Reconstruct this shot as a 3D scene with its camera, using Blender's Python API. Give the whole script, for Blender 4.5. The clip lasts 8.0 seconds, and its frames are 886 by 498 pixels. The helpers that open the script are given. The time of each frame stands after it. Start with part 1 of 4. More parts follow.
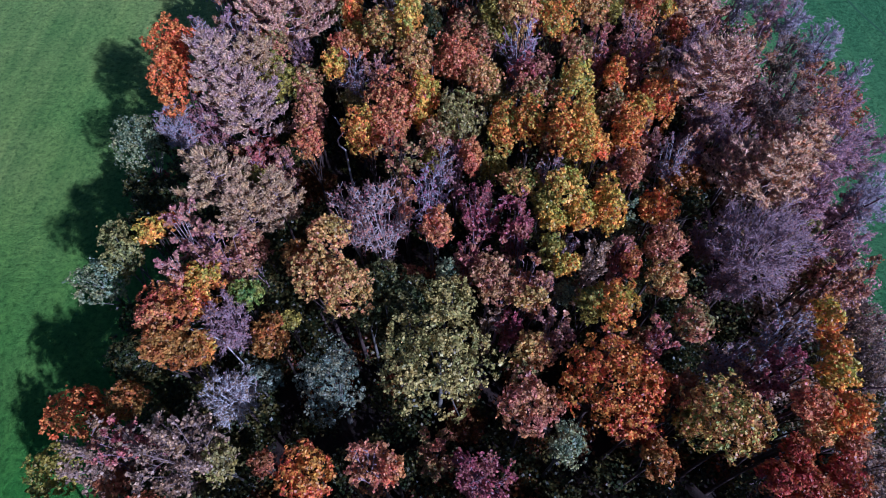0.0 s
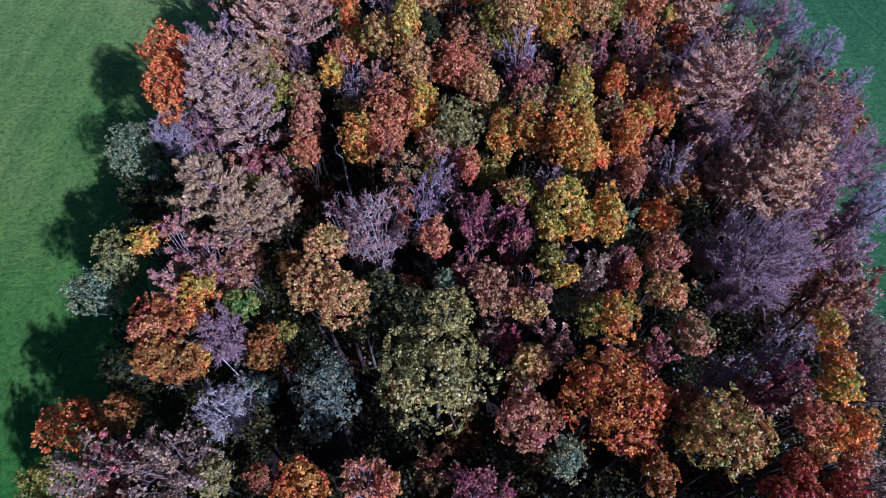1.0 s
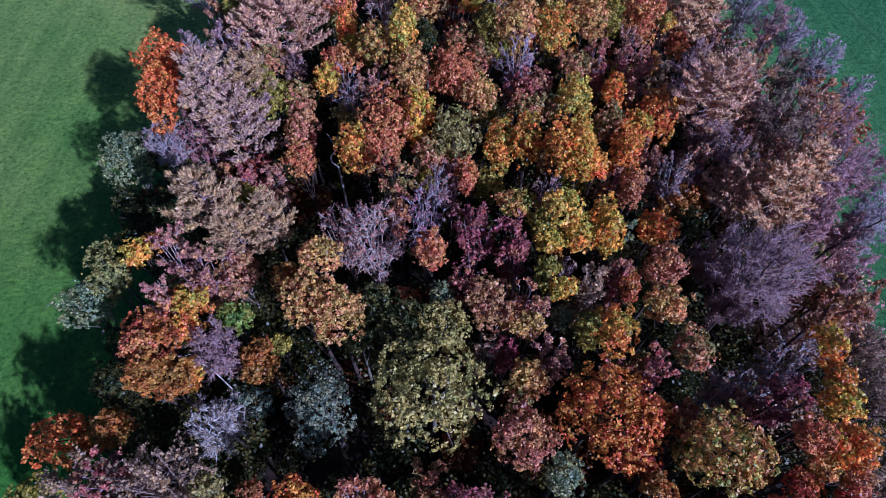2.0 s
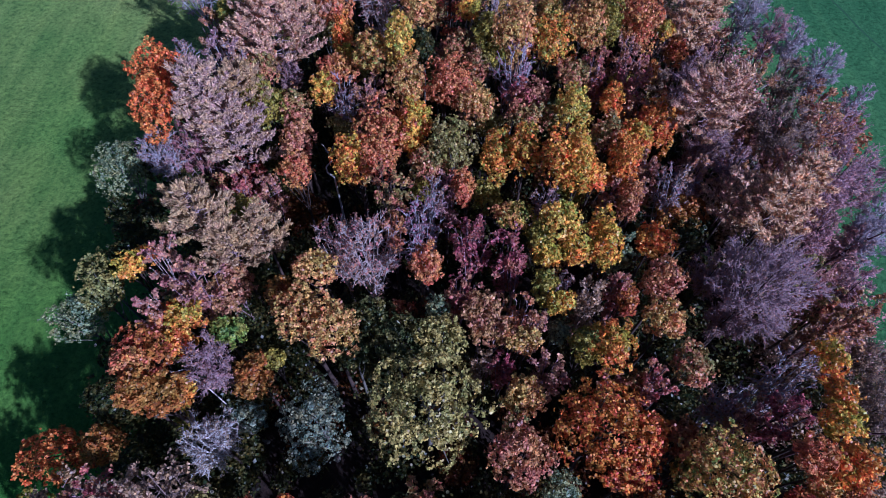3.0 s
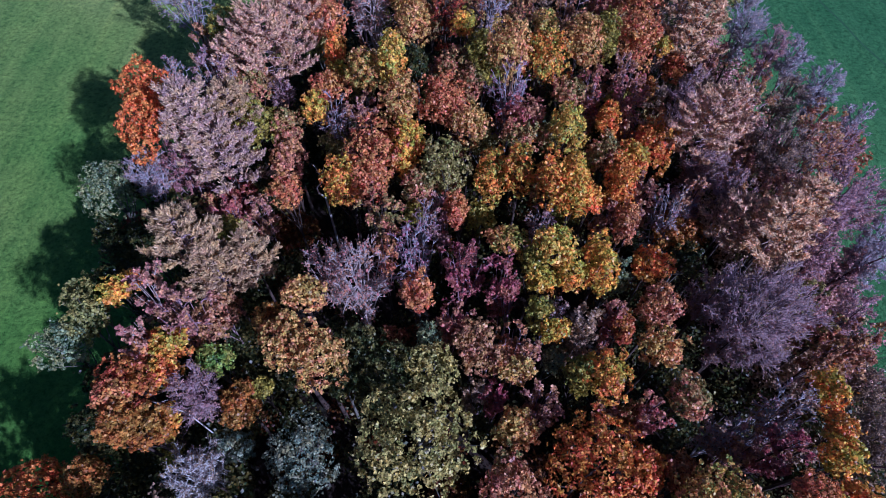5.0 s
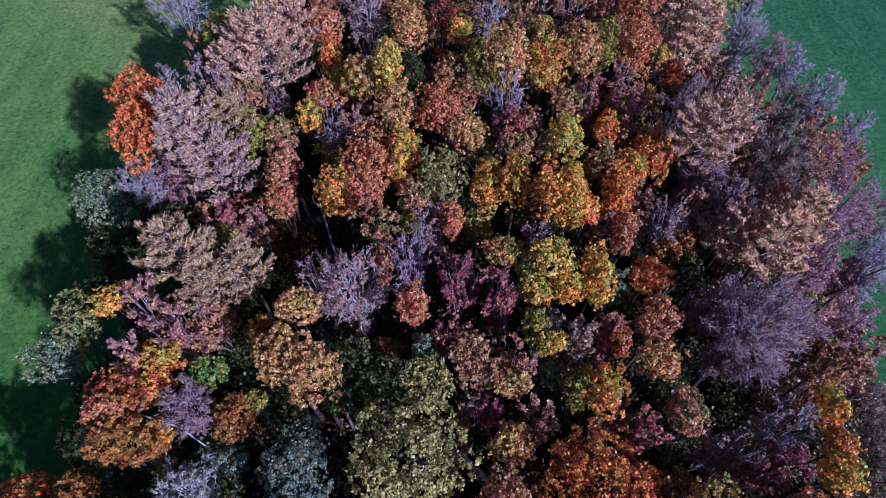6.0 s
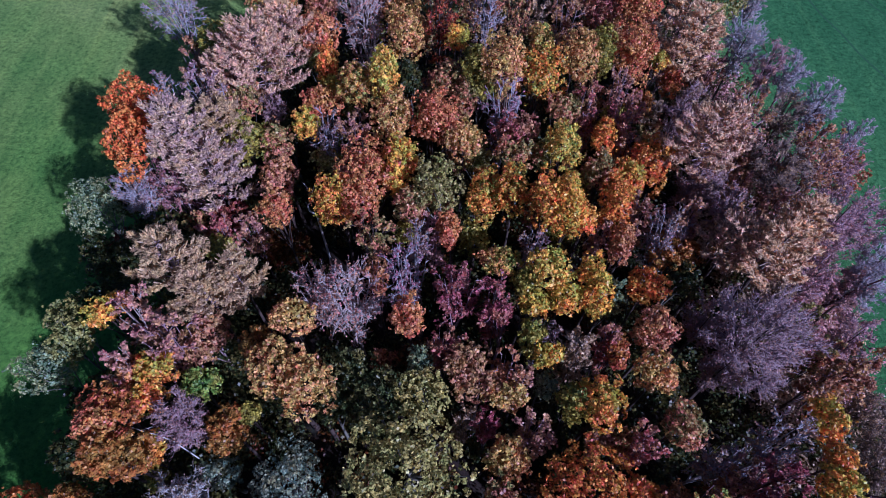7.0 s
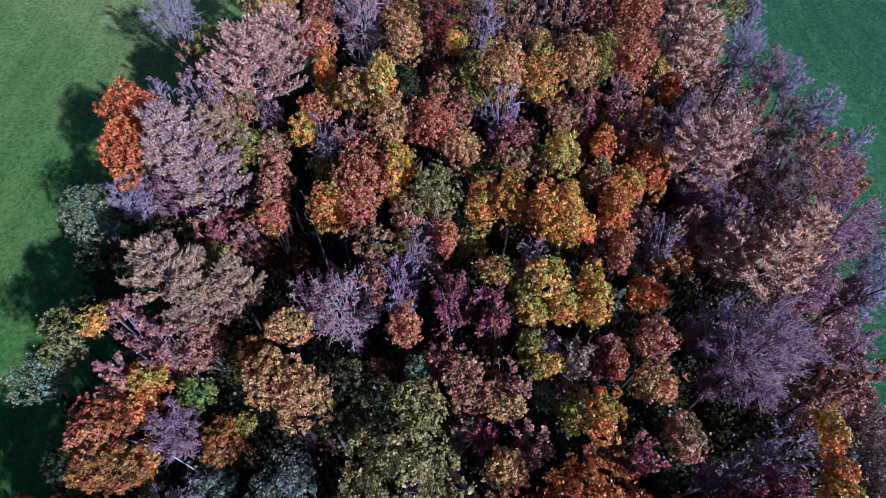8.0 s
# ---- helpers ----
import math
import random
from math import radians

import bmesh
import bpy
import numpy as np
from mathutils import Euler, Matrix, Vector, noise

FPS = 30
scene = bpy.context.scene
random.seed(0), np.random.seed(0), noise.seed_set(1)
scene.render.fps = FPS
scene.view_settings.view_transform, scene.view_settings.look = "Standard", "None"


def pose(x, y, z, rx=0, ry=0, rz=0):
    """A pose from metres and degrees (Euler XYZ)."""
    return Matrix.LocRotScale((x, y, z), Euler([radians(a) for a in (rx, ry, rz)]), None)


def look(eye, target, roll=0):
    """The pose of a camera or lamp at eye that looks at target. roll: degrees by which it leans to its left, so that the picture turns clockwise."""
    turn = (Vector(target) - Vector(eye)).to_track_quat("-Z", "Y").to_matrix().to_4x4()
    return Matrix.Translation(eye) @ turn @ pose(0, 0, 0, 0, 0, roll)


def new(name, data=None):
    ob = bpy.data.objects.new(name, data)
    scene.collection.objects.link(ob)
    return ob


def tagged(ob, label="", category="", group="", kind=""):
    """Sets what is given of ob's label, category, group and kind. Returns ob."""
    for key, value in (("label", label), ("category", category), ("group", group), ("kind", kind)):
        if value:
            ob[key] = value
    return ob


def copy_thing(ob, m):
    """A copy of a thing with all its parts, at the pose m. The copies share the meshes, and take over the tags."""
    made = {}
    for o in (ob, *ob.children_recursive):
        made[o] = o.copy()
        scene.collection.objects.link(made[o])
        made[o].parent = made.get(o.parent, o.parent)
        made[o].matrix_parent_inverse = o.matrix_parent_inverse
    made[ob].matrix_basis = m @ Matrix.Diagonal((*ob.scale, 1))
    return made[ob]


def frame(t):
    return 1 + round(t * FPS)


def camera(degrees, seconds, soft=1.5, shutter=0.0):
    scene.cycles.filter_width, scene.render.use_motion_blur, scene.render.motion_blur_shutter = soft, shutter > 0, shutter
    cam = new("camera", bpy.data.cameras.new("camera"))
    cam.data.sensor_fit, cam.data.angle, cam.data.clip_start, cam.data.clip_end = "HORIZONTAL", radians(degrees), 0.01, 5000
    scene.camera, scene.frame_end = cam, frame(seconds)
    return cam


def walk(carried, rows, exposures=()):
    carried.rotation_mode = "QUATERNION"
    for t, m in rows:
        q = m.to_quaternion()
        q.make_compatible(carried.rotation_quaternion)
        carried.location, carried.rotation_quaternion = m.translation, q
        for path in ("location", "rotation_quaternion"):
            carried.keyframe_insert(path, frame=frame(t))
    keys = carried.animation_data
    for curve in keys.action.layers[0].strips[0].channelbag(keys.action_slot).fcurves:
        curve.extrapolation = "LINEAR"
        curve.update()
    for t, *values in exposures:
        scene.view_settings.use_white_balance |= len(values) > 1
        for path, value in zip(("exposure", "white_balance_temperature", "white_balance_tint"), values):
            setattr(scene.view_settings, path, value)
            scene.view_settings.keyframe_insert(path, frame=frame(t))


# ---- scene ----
cam = camera(75.0, 8.0, soft=0.9)
# seconds, place in metres, turn in degrees
PATH_ROWS = [
    (0.0, 0.005, 0.012, 60.001, 31.871, 0.047, 0.002),
    (0.5, 0.042, 0.508, 59.967, 31.908, 0.001, -0.003),
    (1.0, 0.137, 1.067, 59.951, 31.942, -0.037, -0.005),
    (1.5, 0.267, 1.667, 59.952, 31.975, -0.067, -0.004),
    (3.0, 0.738, 3.551, 60.043, 32.065, -0.131, 0.014),
    (3.5, 0.903, 4.171, 60.094, 32.094, -0.147, 0.024),
    (4.0, 1.070, 4.776, 60.151, 32.123, -0.162, 0.036),
    (4.5, 1.242, 5.363, 60.210, 32.152, -0.177, 0.049),
    (5.0, 1.418, 5.928, 60.266, 32.182, -0.194, 0.063),
    (6.5, 1.949, 7.483, 60.398, 32.282, -0.267, 0.111),
    (7.0, 2.098, 7.946, 60.424, 32.320, -0.303, 0.128),
    (7.5, 2.205, 8.375, 60.439, 32.361, -0.346, 0.145),
    (8.0, 2.241, 8.765, 60.446, 32.406, -0.399, 0.162),
]
walk(cam, [(t, pose(x, y, z, rx, ry, rz)) for t, x, y, z, rx, ry, rz in PATH_ROWS], exposures=[(0.0, -0.2, 4160, 31), (8.0, -0.2, 4160, 31)])

# ---- light ----
SUN_AZIMUTH, SUN_HEIGHT = radians(-44.0), radians(32.6)   # where the sun stands, from +x towards +y, and over the ground
world = bpy.data.worlds.new("world")
scene.world = world
world.use_nodes = True
sky_nodes = world.node_tree
sky = sky_nodes.nodes.new("ShaderNodeTexSky")
sky.sky_type = "NISHITA"
sky.sun_disc = False
sky.sun_elevation = SUN_HEIGHT
sky.sun_rotation = radians(90.0) - SUN_AZIMUTH
background = sky_nodes.nodes["Background"]
sky_nodes.links.new(sky.outputs["Color"], background.inputs["Color"])
background.inputs["Strength"].default_value = 0.034
sun_data = bpy.data.lights.new("sun", "SUN")
sun_data.energy, sun_data.angle, sun_data.color = 5.0, radians(1.2), (1.0, 0.865, 0.745)
sun = new("sun", sun_data)
sun_way = Vector((math.cos(SUN_HEIGHT) * math.cos(SUN_AZIMUTH), math.cos(SUN_HEIGHT) * math.sin(SUN_AZIMUTH), math.sin(SUN_HEIGHT)))
sun.matrix_world = look(sun_way * 100.0, (0, 0, 0))

# ---- materials ----


def rgb(r, g, b):
    """A linear colour from 0 to 255 display values."""
    return tuple(((c / 255 + 0.055) / 1.055) ** 2.4 if c > 10 else c / 3295 for c in (r, g, b)) + (1.0,)


def shader(name):
    mat = bpy.data.materials.new(name)
    mat.use_nodes = True
    tree = mat.node_tree
    return mat, tree, tree.nodes["Principled BSDF"]


def node(tree, kind, **inputs):
    made = tree.nodes.new(kind)
    for key, value in inputs.items():
        made.inputs[key.replace("_", " ")].default_value = value
    return made


def noise_of(tree, scale, detail=4.0, rough=0.6):
    place = tree.nodes.new("ShaderNodeTexCoord")
    tex = node(tree, "ShaderNodeTexNoise", Scale=scale, Detail=detail, Roughness=rough)
    tree.links.new(place.outputs["Object"], tex.inputs["Vector"])
    return tex


def ramp(tree, source, stops):
    made = tree.nodes.new("ShaderNodeValToRGB")
    band = made.color_ramp
    while len(band.elements) < len(stops):
        band.elements.new(0.5)
    for element, (at, colour) in zip(band.elements, stops):
        element.position, element.color = at, colour
    tree.links.new(source, made.inputs["Fac"])
    return made


def blend(tree, how, a, b, amount):
    made = tree.nodes.new("ShaderNodeMix")
    made.data_type, made.blend_type = "RGBA", how
    for socket, value in ((made.inputs[0], amount), (made.inputs[6], a), (made.inputs[7], b)):
        if isinstance(value, bpy.types.NodeSocket):
            tree.links.new(value, socket)
        else:
            socket.default_value = value
    return made.outputs[2]


def leaf_material(name, first, second, third, shine=0.45):
    """Leaves that differ one by one and branch by branch between three colours, and let some light through."""
    mat, tree, bsdf = shader(name)
    patches = noise_of(tree, 0.5, 3.0, 0.6)
    island = tree.nodes.new("ShaderNodeNewGeometry")
    jitter = tree.nodes.new("ShaderNodeMath")
    jitter.operation = "MULTIPLY_ADD"
    jitter.inputs[1].default_value, jitter.inputs[2].default_value = 0.26, -0.13
    tree.links.new(island.outputs["Random Per Island"], jitter.inputs[0])
    total = tree.nodes.new("ShaderNodeMath")
    tree.links.new(patches.outputs["Fac"], total.inputs[0])
    tree.links.new(jitter.outputs[0], total.inputs[1])
    colour = ramp(tree, total.outputs[0], [(0.38, rgb(*first)), (0.5, rgb(*second)), (0.62, rgb(*third))])
    # sprays that turned earlier or later than the rest
    late = tuple(0.5 * a + 0.5 * b for a, b in zip(third, (188, 150, 56)))
    sprays = noise_of(tree, 0.95, 2.0, 0.5)
    late_share = ramp(tree, sprays.outputs["Fac"], [(0.48, (0, 0, 0, 1)), (0.66, (0.55, 0.55, 0.55, 1))])
    turned = blend(tree, "MIX", colour.outputs["Color"], rgb(*late), late_share.outputs["Color"])
    shift = tree.nodes.new("ShaderNodeMath")
    shift.operation = "FRACT"
    scaled = tree.nodes.new("ShaderNodeMath")
    scaled.operation = "MULTIPLY"
    scaled.inputs[1].default_value = 37.0
    tree.links.new(island.outputs["Random Per Island"], scaled.inputs[0])
    tree.links.new(scaled.outputs[0], shift.inputs[0])
    worn = ramp(tree, shift.outputs[0], [(0.0, (0.62, 0.58, 0.56, 1)), (0.5, (1.0, 1.0, 1.0, 1)), (1.0, (1.46, 1.42, 1.3, 1))])
    paint = blend(tree, "MULTIPLY", turned, worn.outputs["Color"], 1.0)
    # noise that dims and brightens sprays, clump light and shade put into colour
    spray = noise_of(tree, 2.6, 1.5, 0.5)
    spray_tone = ramp(tree, spray.outputs["Fac"], [(0.34, (0.52, 0.5, 0.5, 1)), (0.5, (1.0, 1.0, 1.0, 1)), (0.66, (1.5, 1.46, 1.4, 1))])
    paint = blend(tree, "MULTIPLY", paint, spray_tone.outputs["Color"], 1.0)
    # paler tint on random leaves, a painted stand-in for highlights and sheen
    pale_share = ramp(tree, shift.outputs[0], [(0.0, (0, 0, 0, 1)), (0.5, (0.05, 0.05, 0.05, 1)), (1.0, (0.18, 0.18, 0.18, 1))])
    paint = blend(tree, "MIX", paint, rgb(*(0.5 * a + 0.5 * b for a, b in zip(third, tuple(min(255, 1.25 * c + 22) for c in third)))), pale_share.outputs["Color"])
    tree.links.new(paint, bsdf.inputs["Base Color"])
    bsdf.inputs["Roughness"].default_value = shine
    bsdf.inputs["Specular IOR Level"].default_value = 0.45
    thin = tree.nodes.new("ShaderNodeBsdfTranslucent")
    tree.links.new(paint, thin.inputs["Color"])
    mixed = tree.nodes.new("ShaderNodeMixShader")
    mixed.inputs[0].default_value = 0.27
    tree.links.new(bsdf.outputs[0], mixed.inputs[1])
    tree.links.new(thin.outputs[0], mixed.inputs[2])
    tree.links.new(mixed.outputs[0], tree.nodes["Material Output"].inputs["Surface"])
    return mat


def bark_material(name, dark, pale, scale=3.0):
    mat, tree, bsdf = shader(name)
    grain = noise_of(tree, scale, 6.0, 0.7)
    tone = ramp(tree, grain.outputs["Fac"], [(0.3, rgb(*dark)), (0.7, rgb(*pale))])
    tree.links.new(tone.outputs["Color"], bsdf.inputs["Base Color"])
    bsdf.inputs["Roughness"].default_value = 0.85
    rise = node(tree, "ShaderNodeBump", Strength=0.6, Distance=0.03)
    tree.links.new(grain.outputs["Fac"], rise.inputs["Height"])
    tree.links.new(rise.outputs["Normal"], bsdf.inputs["Normal"])
    return mat


# colour of the leaves: three tones; colour of the bark; words for the label
PALETTES = {
    "red": ((206, 88, 48), (232, 124, 58), (234, 162, 76), "brown", "fiery red and orange"),
    "orangered": ((214, 92, 66), (226, 146, 58), (206, 156, 54), "brown", "orange and red"),
    "redpink": ((168, 56, 56), (184, 84, 64), (178, 112, 56), "brown", "crimson and pink-red"),
    "redrust": ((176, 78, 66), (190, 104, 62), (182, 126, 54), "brown", "red and rust"),
    "pinkred": ((206, 108, 84), (216, 146, 98), (206, 158, 80), "brown", "salmon-red"),
    "orange": ((231, 111, 61), (236, 156, 63), (210, 165, 59), "brown", "bright orange"),
    "orangepink": ((204, 108, 83), (218, 144, 96), (202, 146, 81), "brown", "orange-pink"),
    "orangegold": ((234, 124, 70), (244, 178, 60), (176, 170, 56), "brown", "orange and golden"),
    "gold": ((240, 150, 64), (246, 202, 64), (172, 176, 62), "brown", "golden yellow"),
    "goldrust": ((234, 124, 60), (242, 182, 60), (146, 162, 60), "brown", "gold and rust"),
    "yellow": ((238, 170, 74), (248, 214, 76), (160, 180, 74), "brown", "yellow"),
    "yellowbrown": ((206, 134, 88), (226, 182, 82), (144, 162, 72), "brown", "yellow-brown"),
    "tangold": ((220, 150, 108), (236, 190, 106), (186, 168, 84), "brown", "tan and golden"),
    "tan": ((196, 118, 98), (208, 160, 102), (138, 138, 78), "brown", "tan"),
    "pinktan": ((196, 123, 104), (212, 156, 123), (198, 148, 89), "brown", "pinkish tan"),
    "brown": ((160, 92, 66), (184, 116, 72), (150, 108, 64), "brown", "brown"),
    # rust tones lowered to carry the shade of the gaps
    "rust": ((104, 42, 22), (116, 64, 26), (96, 70, 28), "brown", "shade-dulled rust"),
    "rustgold": ((172, 98, 48), (190, 128, 52), (160, 128, 56), "brown", "rust and gold"),
    "olive": ((126, 130, 66), (180, 172, 92), (206, 190, 108), "grey", "olive green"),
    "olivepale": ((112, 122, 72), (152, 154, 84), (178, 170, 92), "grey", "pale olive"),
    "olivegold": ((158, 150, 57), (193, 169, 61), (128, 141, 59), "brown", "olive and gold"),
    "olivetan": ((142, 135, 81), (183, 164, 100), (146, 154, 73), "grey", "olive-tan"),
    "mossgreen": ((60, 76, 40), (82, 94, 48), (110, 110, 60), "grey", "moss-green"),
    # olive darkened so that the gaps' shade sits in the leaf colour
    "oliveshade": ((36, 54, 26), (54, 66, 30), (76, 76, 36), "grey", "shade-dark olive"),
    "green": ((86, 130, 56), (130, 160, 66), (168, 172, 74), "grey", "still green"),
    "sage": ((104, 128, 100), (138, 154, 112), (172, 178, 122), "grey", "grey-green"),
    "slate": ((98, 120, 106), (126, 144, 120), (150, 156, 128), "grey", "blue-grey"),
    "darkred": ((122, 44, 46), (146, 64, 62), (146, 86, 66), "dark", "dark red"),
    "magenta": ((150, 72, 86), (180, 98, 104), (172, 116, 106), "lilac", "magenta"),
    "rose": ((180, 94, 100), (198, 128, 118), (186, 138, 104), "lilac", "rose-pink"),
    "pinkbrown": ((176, 116, 94), (200, 150, 116), (184, 148, 92), "mauve", "pink-brown"),
    "pinkorange": ((184, 112, 92), (206, 138, 94), (192, 144, 92), "mauve", "pink and orange"),
    "mauvebrown": ((172, 118, 114), (192, 144, 126), (196, 152, 110), "lilac", "mauve-brown"),
    "greige": ((158, 136, 116), (186, 160, 136), (180, 152, 114), "greybrown", "grey-beige"),
    "bluerose": ((176, 104, 122), (180, 128, 138), (160, 126, 146), "blue", "rose"),
    "cream": ((166, 136, 108), (196, 166, 126), (206, 180, 130), "mauve", "cream"),
    "pinkcream": ((194, 152, 136), (218, 178, 150), (228, 196, 152), "mauve", "pinkish cream"),
    "lilaccream": ((174, 144, 144), (202, 172, 158), (216, 188, 148), "mauve", "lilac-cream"),
    "tancream": ((200, 160, 128), (230, 192, 150), (236, 206, 156), "greybrown", "tan-cream"),
    "mauve": ((140, 86, 96), (152, 104, 112), (160, 118, 110), "mauve", "mauve"),
    "silver": ((136, 116, 118), (156, 136, 128), (150, 136, 108), "white", "silver-white"),
    "silvermauve": ((182, 116, 118), (204, 144, 130), (196, 152, 124), "silver", "silver and mauve"),
    "silverblue": ((152, 118, 132), (172, 138, 138), (172, 146, 124), "blue", "silver-blue"),
    "blue": ((150, 112, 128), (170, 128, 124), (164, 136, 110), "blue", "bluish grey"),
    "purple": ((150, 112, 124), (172, 134, 136), (166, 130, 112), "purple", "purple-brown"),
    "bluelilac": ((170, 158, 176), (188, 172, 182), (188, 168, 164), "blue", "blue-lilac"),
    "pinklilac": ((192, 140, 148), (208, 160, 158), (204, 160, 146), "lilac", "pink-lilac"),
}
BARKS = {
    "brown": bark_material("brown_bark", (46, 36, 32), (90, 74, 64)),
    "grey": bark_material("grey_bark", (74, 72, 64), (134, 130, 116)),
    "dark": bark_material("dark_bark", (60, 36, 40), (104, 70, 70)),
    "mauve": bark_material("mauve_bark", (120, 98, 104), (192, 166, 164)),
    "lilac": bark_material("lilac_bark", (124, 98, 110), (190, 158, 162)),
    "purple": bark_material("purple_bark", (124, 104, 110), (190, 164, 162)),
    "blue": bark_material("blue_bark", (128, 124, 132), (196, 190, 190)),
    "silver": bark_material("silver_bark", (142, 128, 122), (212, 196, 186)),
    "greybrown": bark_material("greybrown_bark", (104, 86, 80), (164, 144, 130)),
    "white": bark_material("white_bark", (176, 172, 168), (226, 222, 214)),
}
LEAVES = {key: leaf_material(key + "_leaves", *value[:3]) for key, value in PALETTES.items()}


def grass_material():
    """Short meadow: lush green in the south, paler and greyer northwards for haze, with tufts and bare flecks."""
    mat, tree, bsdf = shader("meadow_grass")
    broad = noise_of(tree, 0.035, 3.0, 0.55)
    patch = noise_of(tree, 0.3, 4.0, 0.6)
    tuft = noise_of(tree, 1.5, 6.0, 0.78)
    where = tree.nodes.new("ShaderNodeTexCoord")
    axes = tree.nodes.new("ShaderNodeSeparateXYZ")
    tree.links.new(where.outputs["Object"], axes.inputs[0])
    # distance haze put into the grass colour, growing along Y
    haze_share = node(tree, "ShaderNodeMapRange", From_Min=15.0, From_Max=105.0)
    tree.links.new(axes.outputs["Y"], haze_share.inputs["Value"])
    lush = ramp(tree, broad.outputs["Fac"], [(0.35, rgb(62, 124, 42)), (0.5, rgb(74, 130, 46)), (0.66, rgb(90, 134, 52))])
    pale = ramp(tree, broad.outputs["Fac"], [(0.35, rgb(140, 172, 84)), (0.5, rgb(157, 178, 92)), (0.66, rgb(170, 184, 104))])
    base = blend(tree, "MIX", lush.outputs["Color"], pale.outputs["Color"], haze_share.outputs["Result"])
    # the grass turns a darker green towards the east
    east = node(tree, "ShaderNodeMapRange", From_Min=20.0, From_Max=55.0, To_Min=0.0, To_Max=1.0)
    tree.links.new(axes.outputs["X"], east.inputs["Value"])
    base = blend(tree, "MIX", base, rgb(84, 132, 78), east.outputs["Result"])
    mottle = ramp(tree, patch.outputs["Fac"], [(0.3, (0.8, 0.85, 0.82, 1)), (0.7, (1.1, 1.08, 1.05, 1))])
    blades_tone = ramp(tree, tuft.outputs["Fac"], [(0.36, (0.44, 0.52, 0.42, 1)), (0.49, (0.97, 0.97, 0.97, 1)), (0.64, (1.36, 1.3, 1.2, 1))])
    swathe = noise_of(tree, 0.014, 2.0, 0.5)
    swathes = ramp(tree, swathe.outputs["Fac"], [(0.35, (0.86, 0.9, 0.9, 1)), (0.65, (1.18, 1.12, 1.04, 1))])
    # long faint streaks left by mowing, along the edge of the grove
    place = tree.nodes.new("ShaderNodeTexCoord")
    lay = tree.nodes.new("ShaderNodeMapping")
    lay.inputs["Rotation"].default_value = (0, 0, radians(-20.0))
    lay.inputs["Scale"].default_value = (0.42, 0.02, 1.0)
    streak = node(tree, "ShaderNodeTexNoise", Scale=1.0, Detail=3.0, Roughness=0.55)
    tree.links.new(place.outputs["Object"], lay.inputs["Vector"])
    tree.links.new(lay.outputs["Vector"], streak.inputs["Vector"])
    streaks = ramp(tree, streak.outputs["Fac"], [(0.36, (0.84, 0.9, 0.88, 1)), (0.5, (1.0, 1.0, 1.0, 1)), (0.66, (1.16, 1.1, 1.06, 1))])
    colour = blend(tree, "MULTIPLY", base, mottle.outputs["Color"], 1.0)
    colour = blend(tree, "MULTIPLY", colour, streaks.outputs["Color"], 1.0)
    colour = blend(tree, "MULTIPLY", colour, swathes.outputs["Color"], 1.0)
    colour = blend(tree, "MULTIPLY", colour, blades_tone.outputs["Color"], 1.0)
    tree.links.new(colour, bsdf.inputs["Base Color"])
    bsdf.inputs["Roughness"].default_value = 0.9
    bsdf.inputs["Specular IOR Level"].default_value = 0.15
    rise = node(tree, "ShaderNodeBump", Strength=1.0, Distance=0.5)
    tree.links.new(tuft.outputs["Fac"], rise.inputs["Height"])
    tree.links.new(rise.outputs["Normal"], bsdf.inputs["Normal"])
    return mat


def litter_material():
    mat, tree, bsdf = shader("leaf_litter")
    patch = noise_of(tree, 0.6, 4.0, 0.6)
    fleck = noise_of(tree, 6.0, 4.0, 0.7)
    # browns near black, so the shade under the trees is in the colour
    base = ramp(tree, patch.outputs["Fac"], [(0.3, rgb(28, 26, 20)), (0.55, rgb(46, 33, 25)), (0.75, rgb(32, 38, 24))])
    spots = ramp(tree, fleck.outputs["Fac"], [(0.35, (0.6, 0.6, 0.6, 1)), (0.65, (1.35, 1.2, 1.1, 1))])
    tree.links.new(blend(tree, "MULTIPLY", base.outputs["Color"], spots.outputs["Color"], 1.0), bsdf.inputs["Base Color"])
    bsdf.inputs["Roughness"].default_value = 0.95
    rise = node(tree, "ShaderNodeBump", Strength=0.7, Distance=0.08)
    tree.links.new(fleck.outputs["Fac"], rise.inputs["Height"])
    tree.links.new(rise.outputs["Normal"], bsdf.inputs["Normal"])
    return mat


GRASS, LITTER = grass_material(), litter_material()

# ---- mesh helpers ----
dice = np.random.default_rng(7)


def mesh_of(name, verts, faces):
    """A mesh from arrays of places and of faces that all have the same number of corners."""
    verts, faces = np.asarray(verts, np.float32), np.asarray(faces, np.int32)
    mesh = bpy.data.meshes.new(name)
    corners = faces.shape[1]
    mesh.vertices.add(len(verts))
    mesh.vertices.foreach_set("co", verts.ravel())
    mesh.loops.add(faces.size)
    mesh.loops.foreach_set("vertex_index", faces.ravel())
    mesh.polygons.add(len(faces))
    mesh.polygons.foreach_set("loop_start", np.arange(0, faces.size, corners, dtype=np.int32))
    mesh.update(calc_edges=True)
    return mesh


def part_of(name, verts, faces, mat, parent, smooth=False, label=""):
    mesh = mesh_of(name, verts, faces)
    mesh.materials.append(mat)
    if smooth:
        mesh.polygons.foreach_set("use_smooth", np.ones(len(mesh.polygons), bool))
    ob = new(name, mesh)
    ob.parent = parent
    return tagged(ob, label)


def unit(v):
    return v / np.maximum(np.linalg.norm(v, axis=-1, keepdims=True), 1e-9)


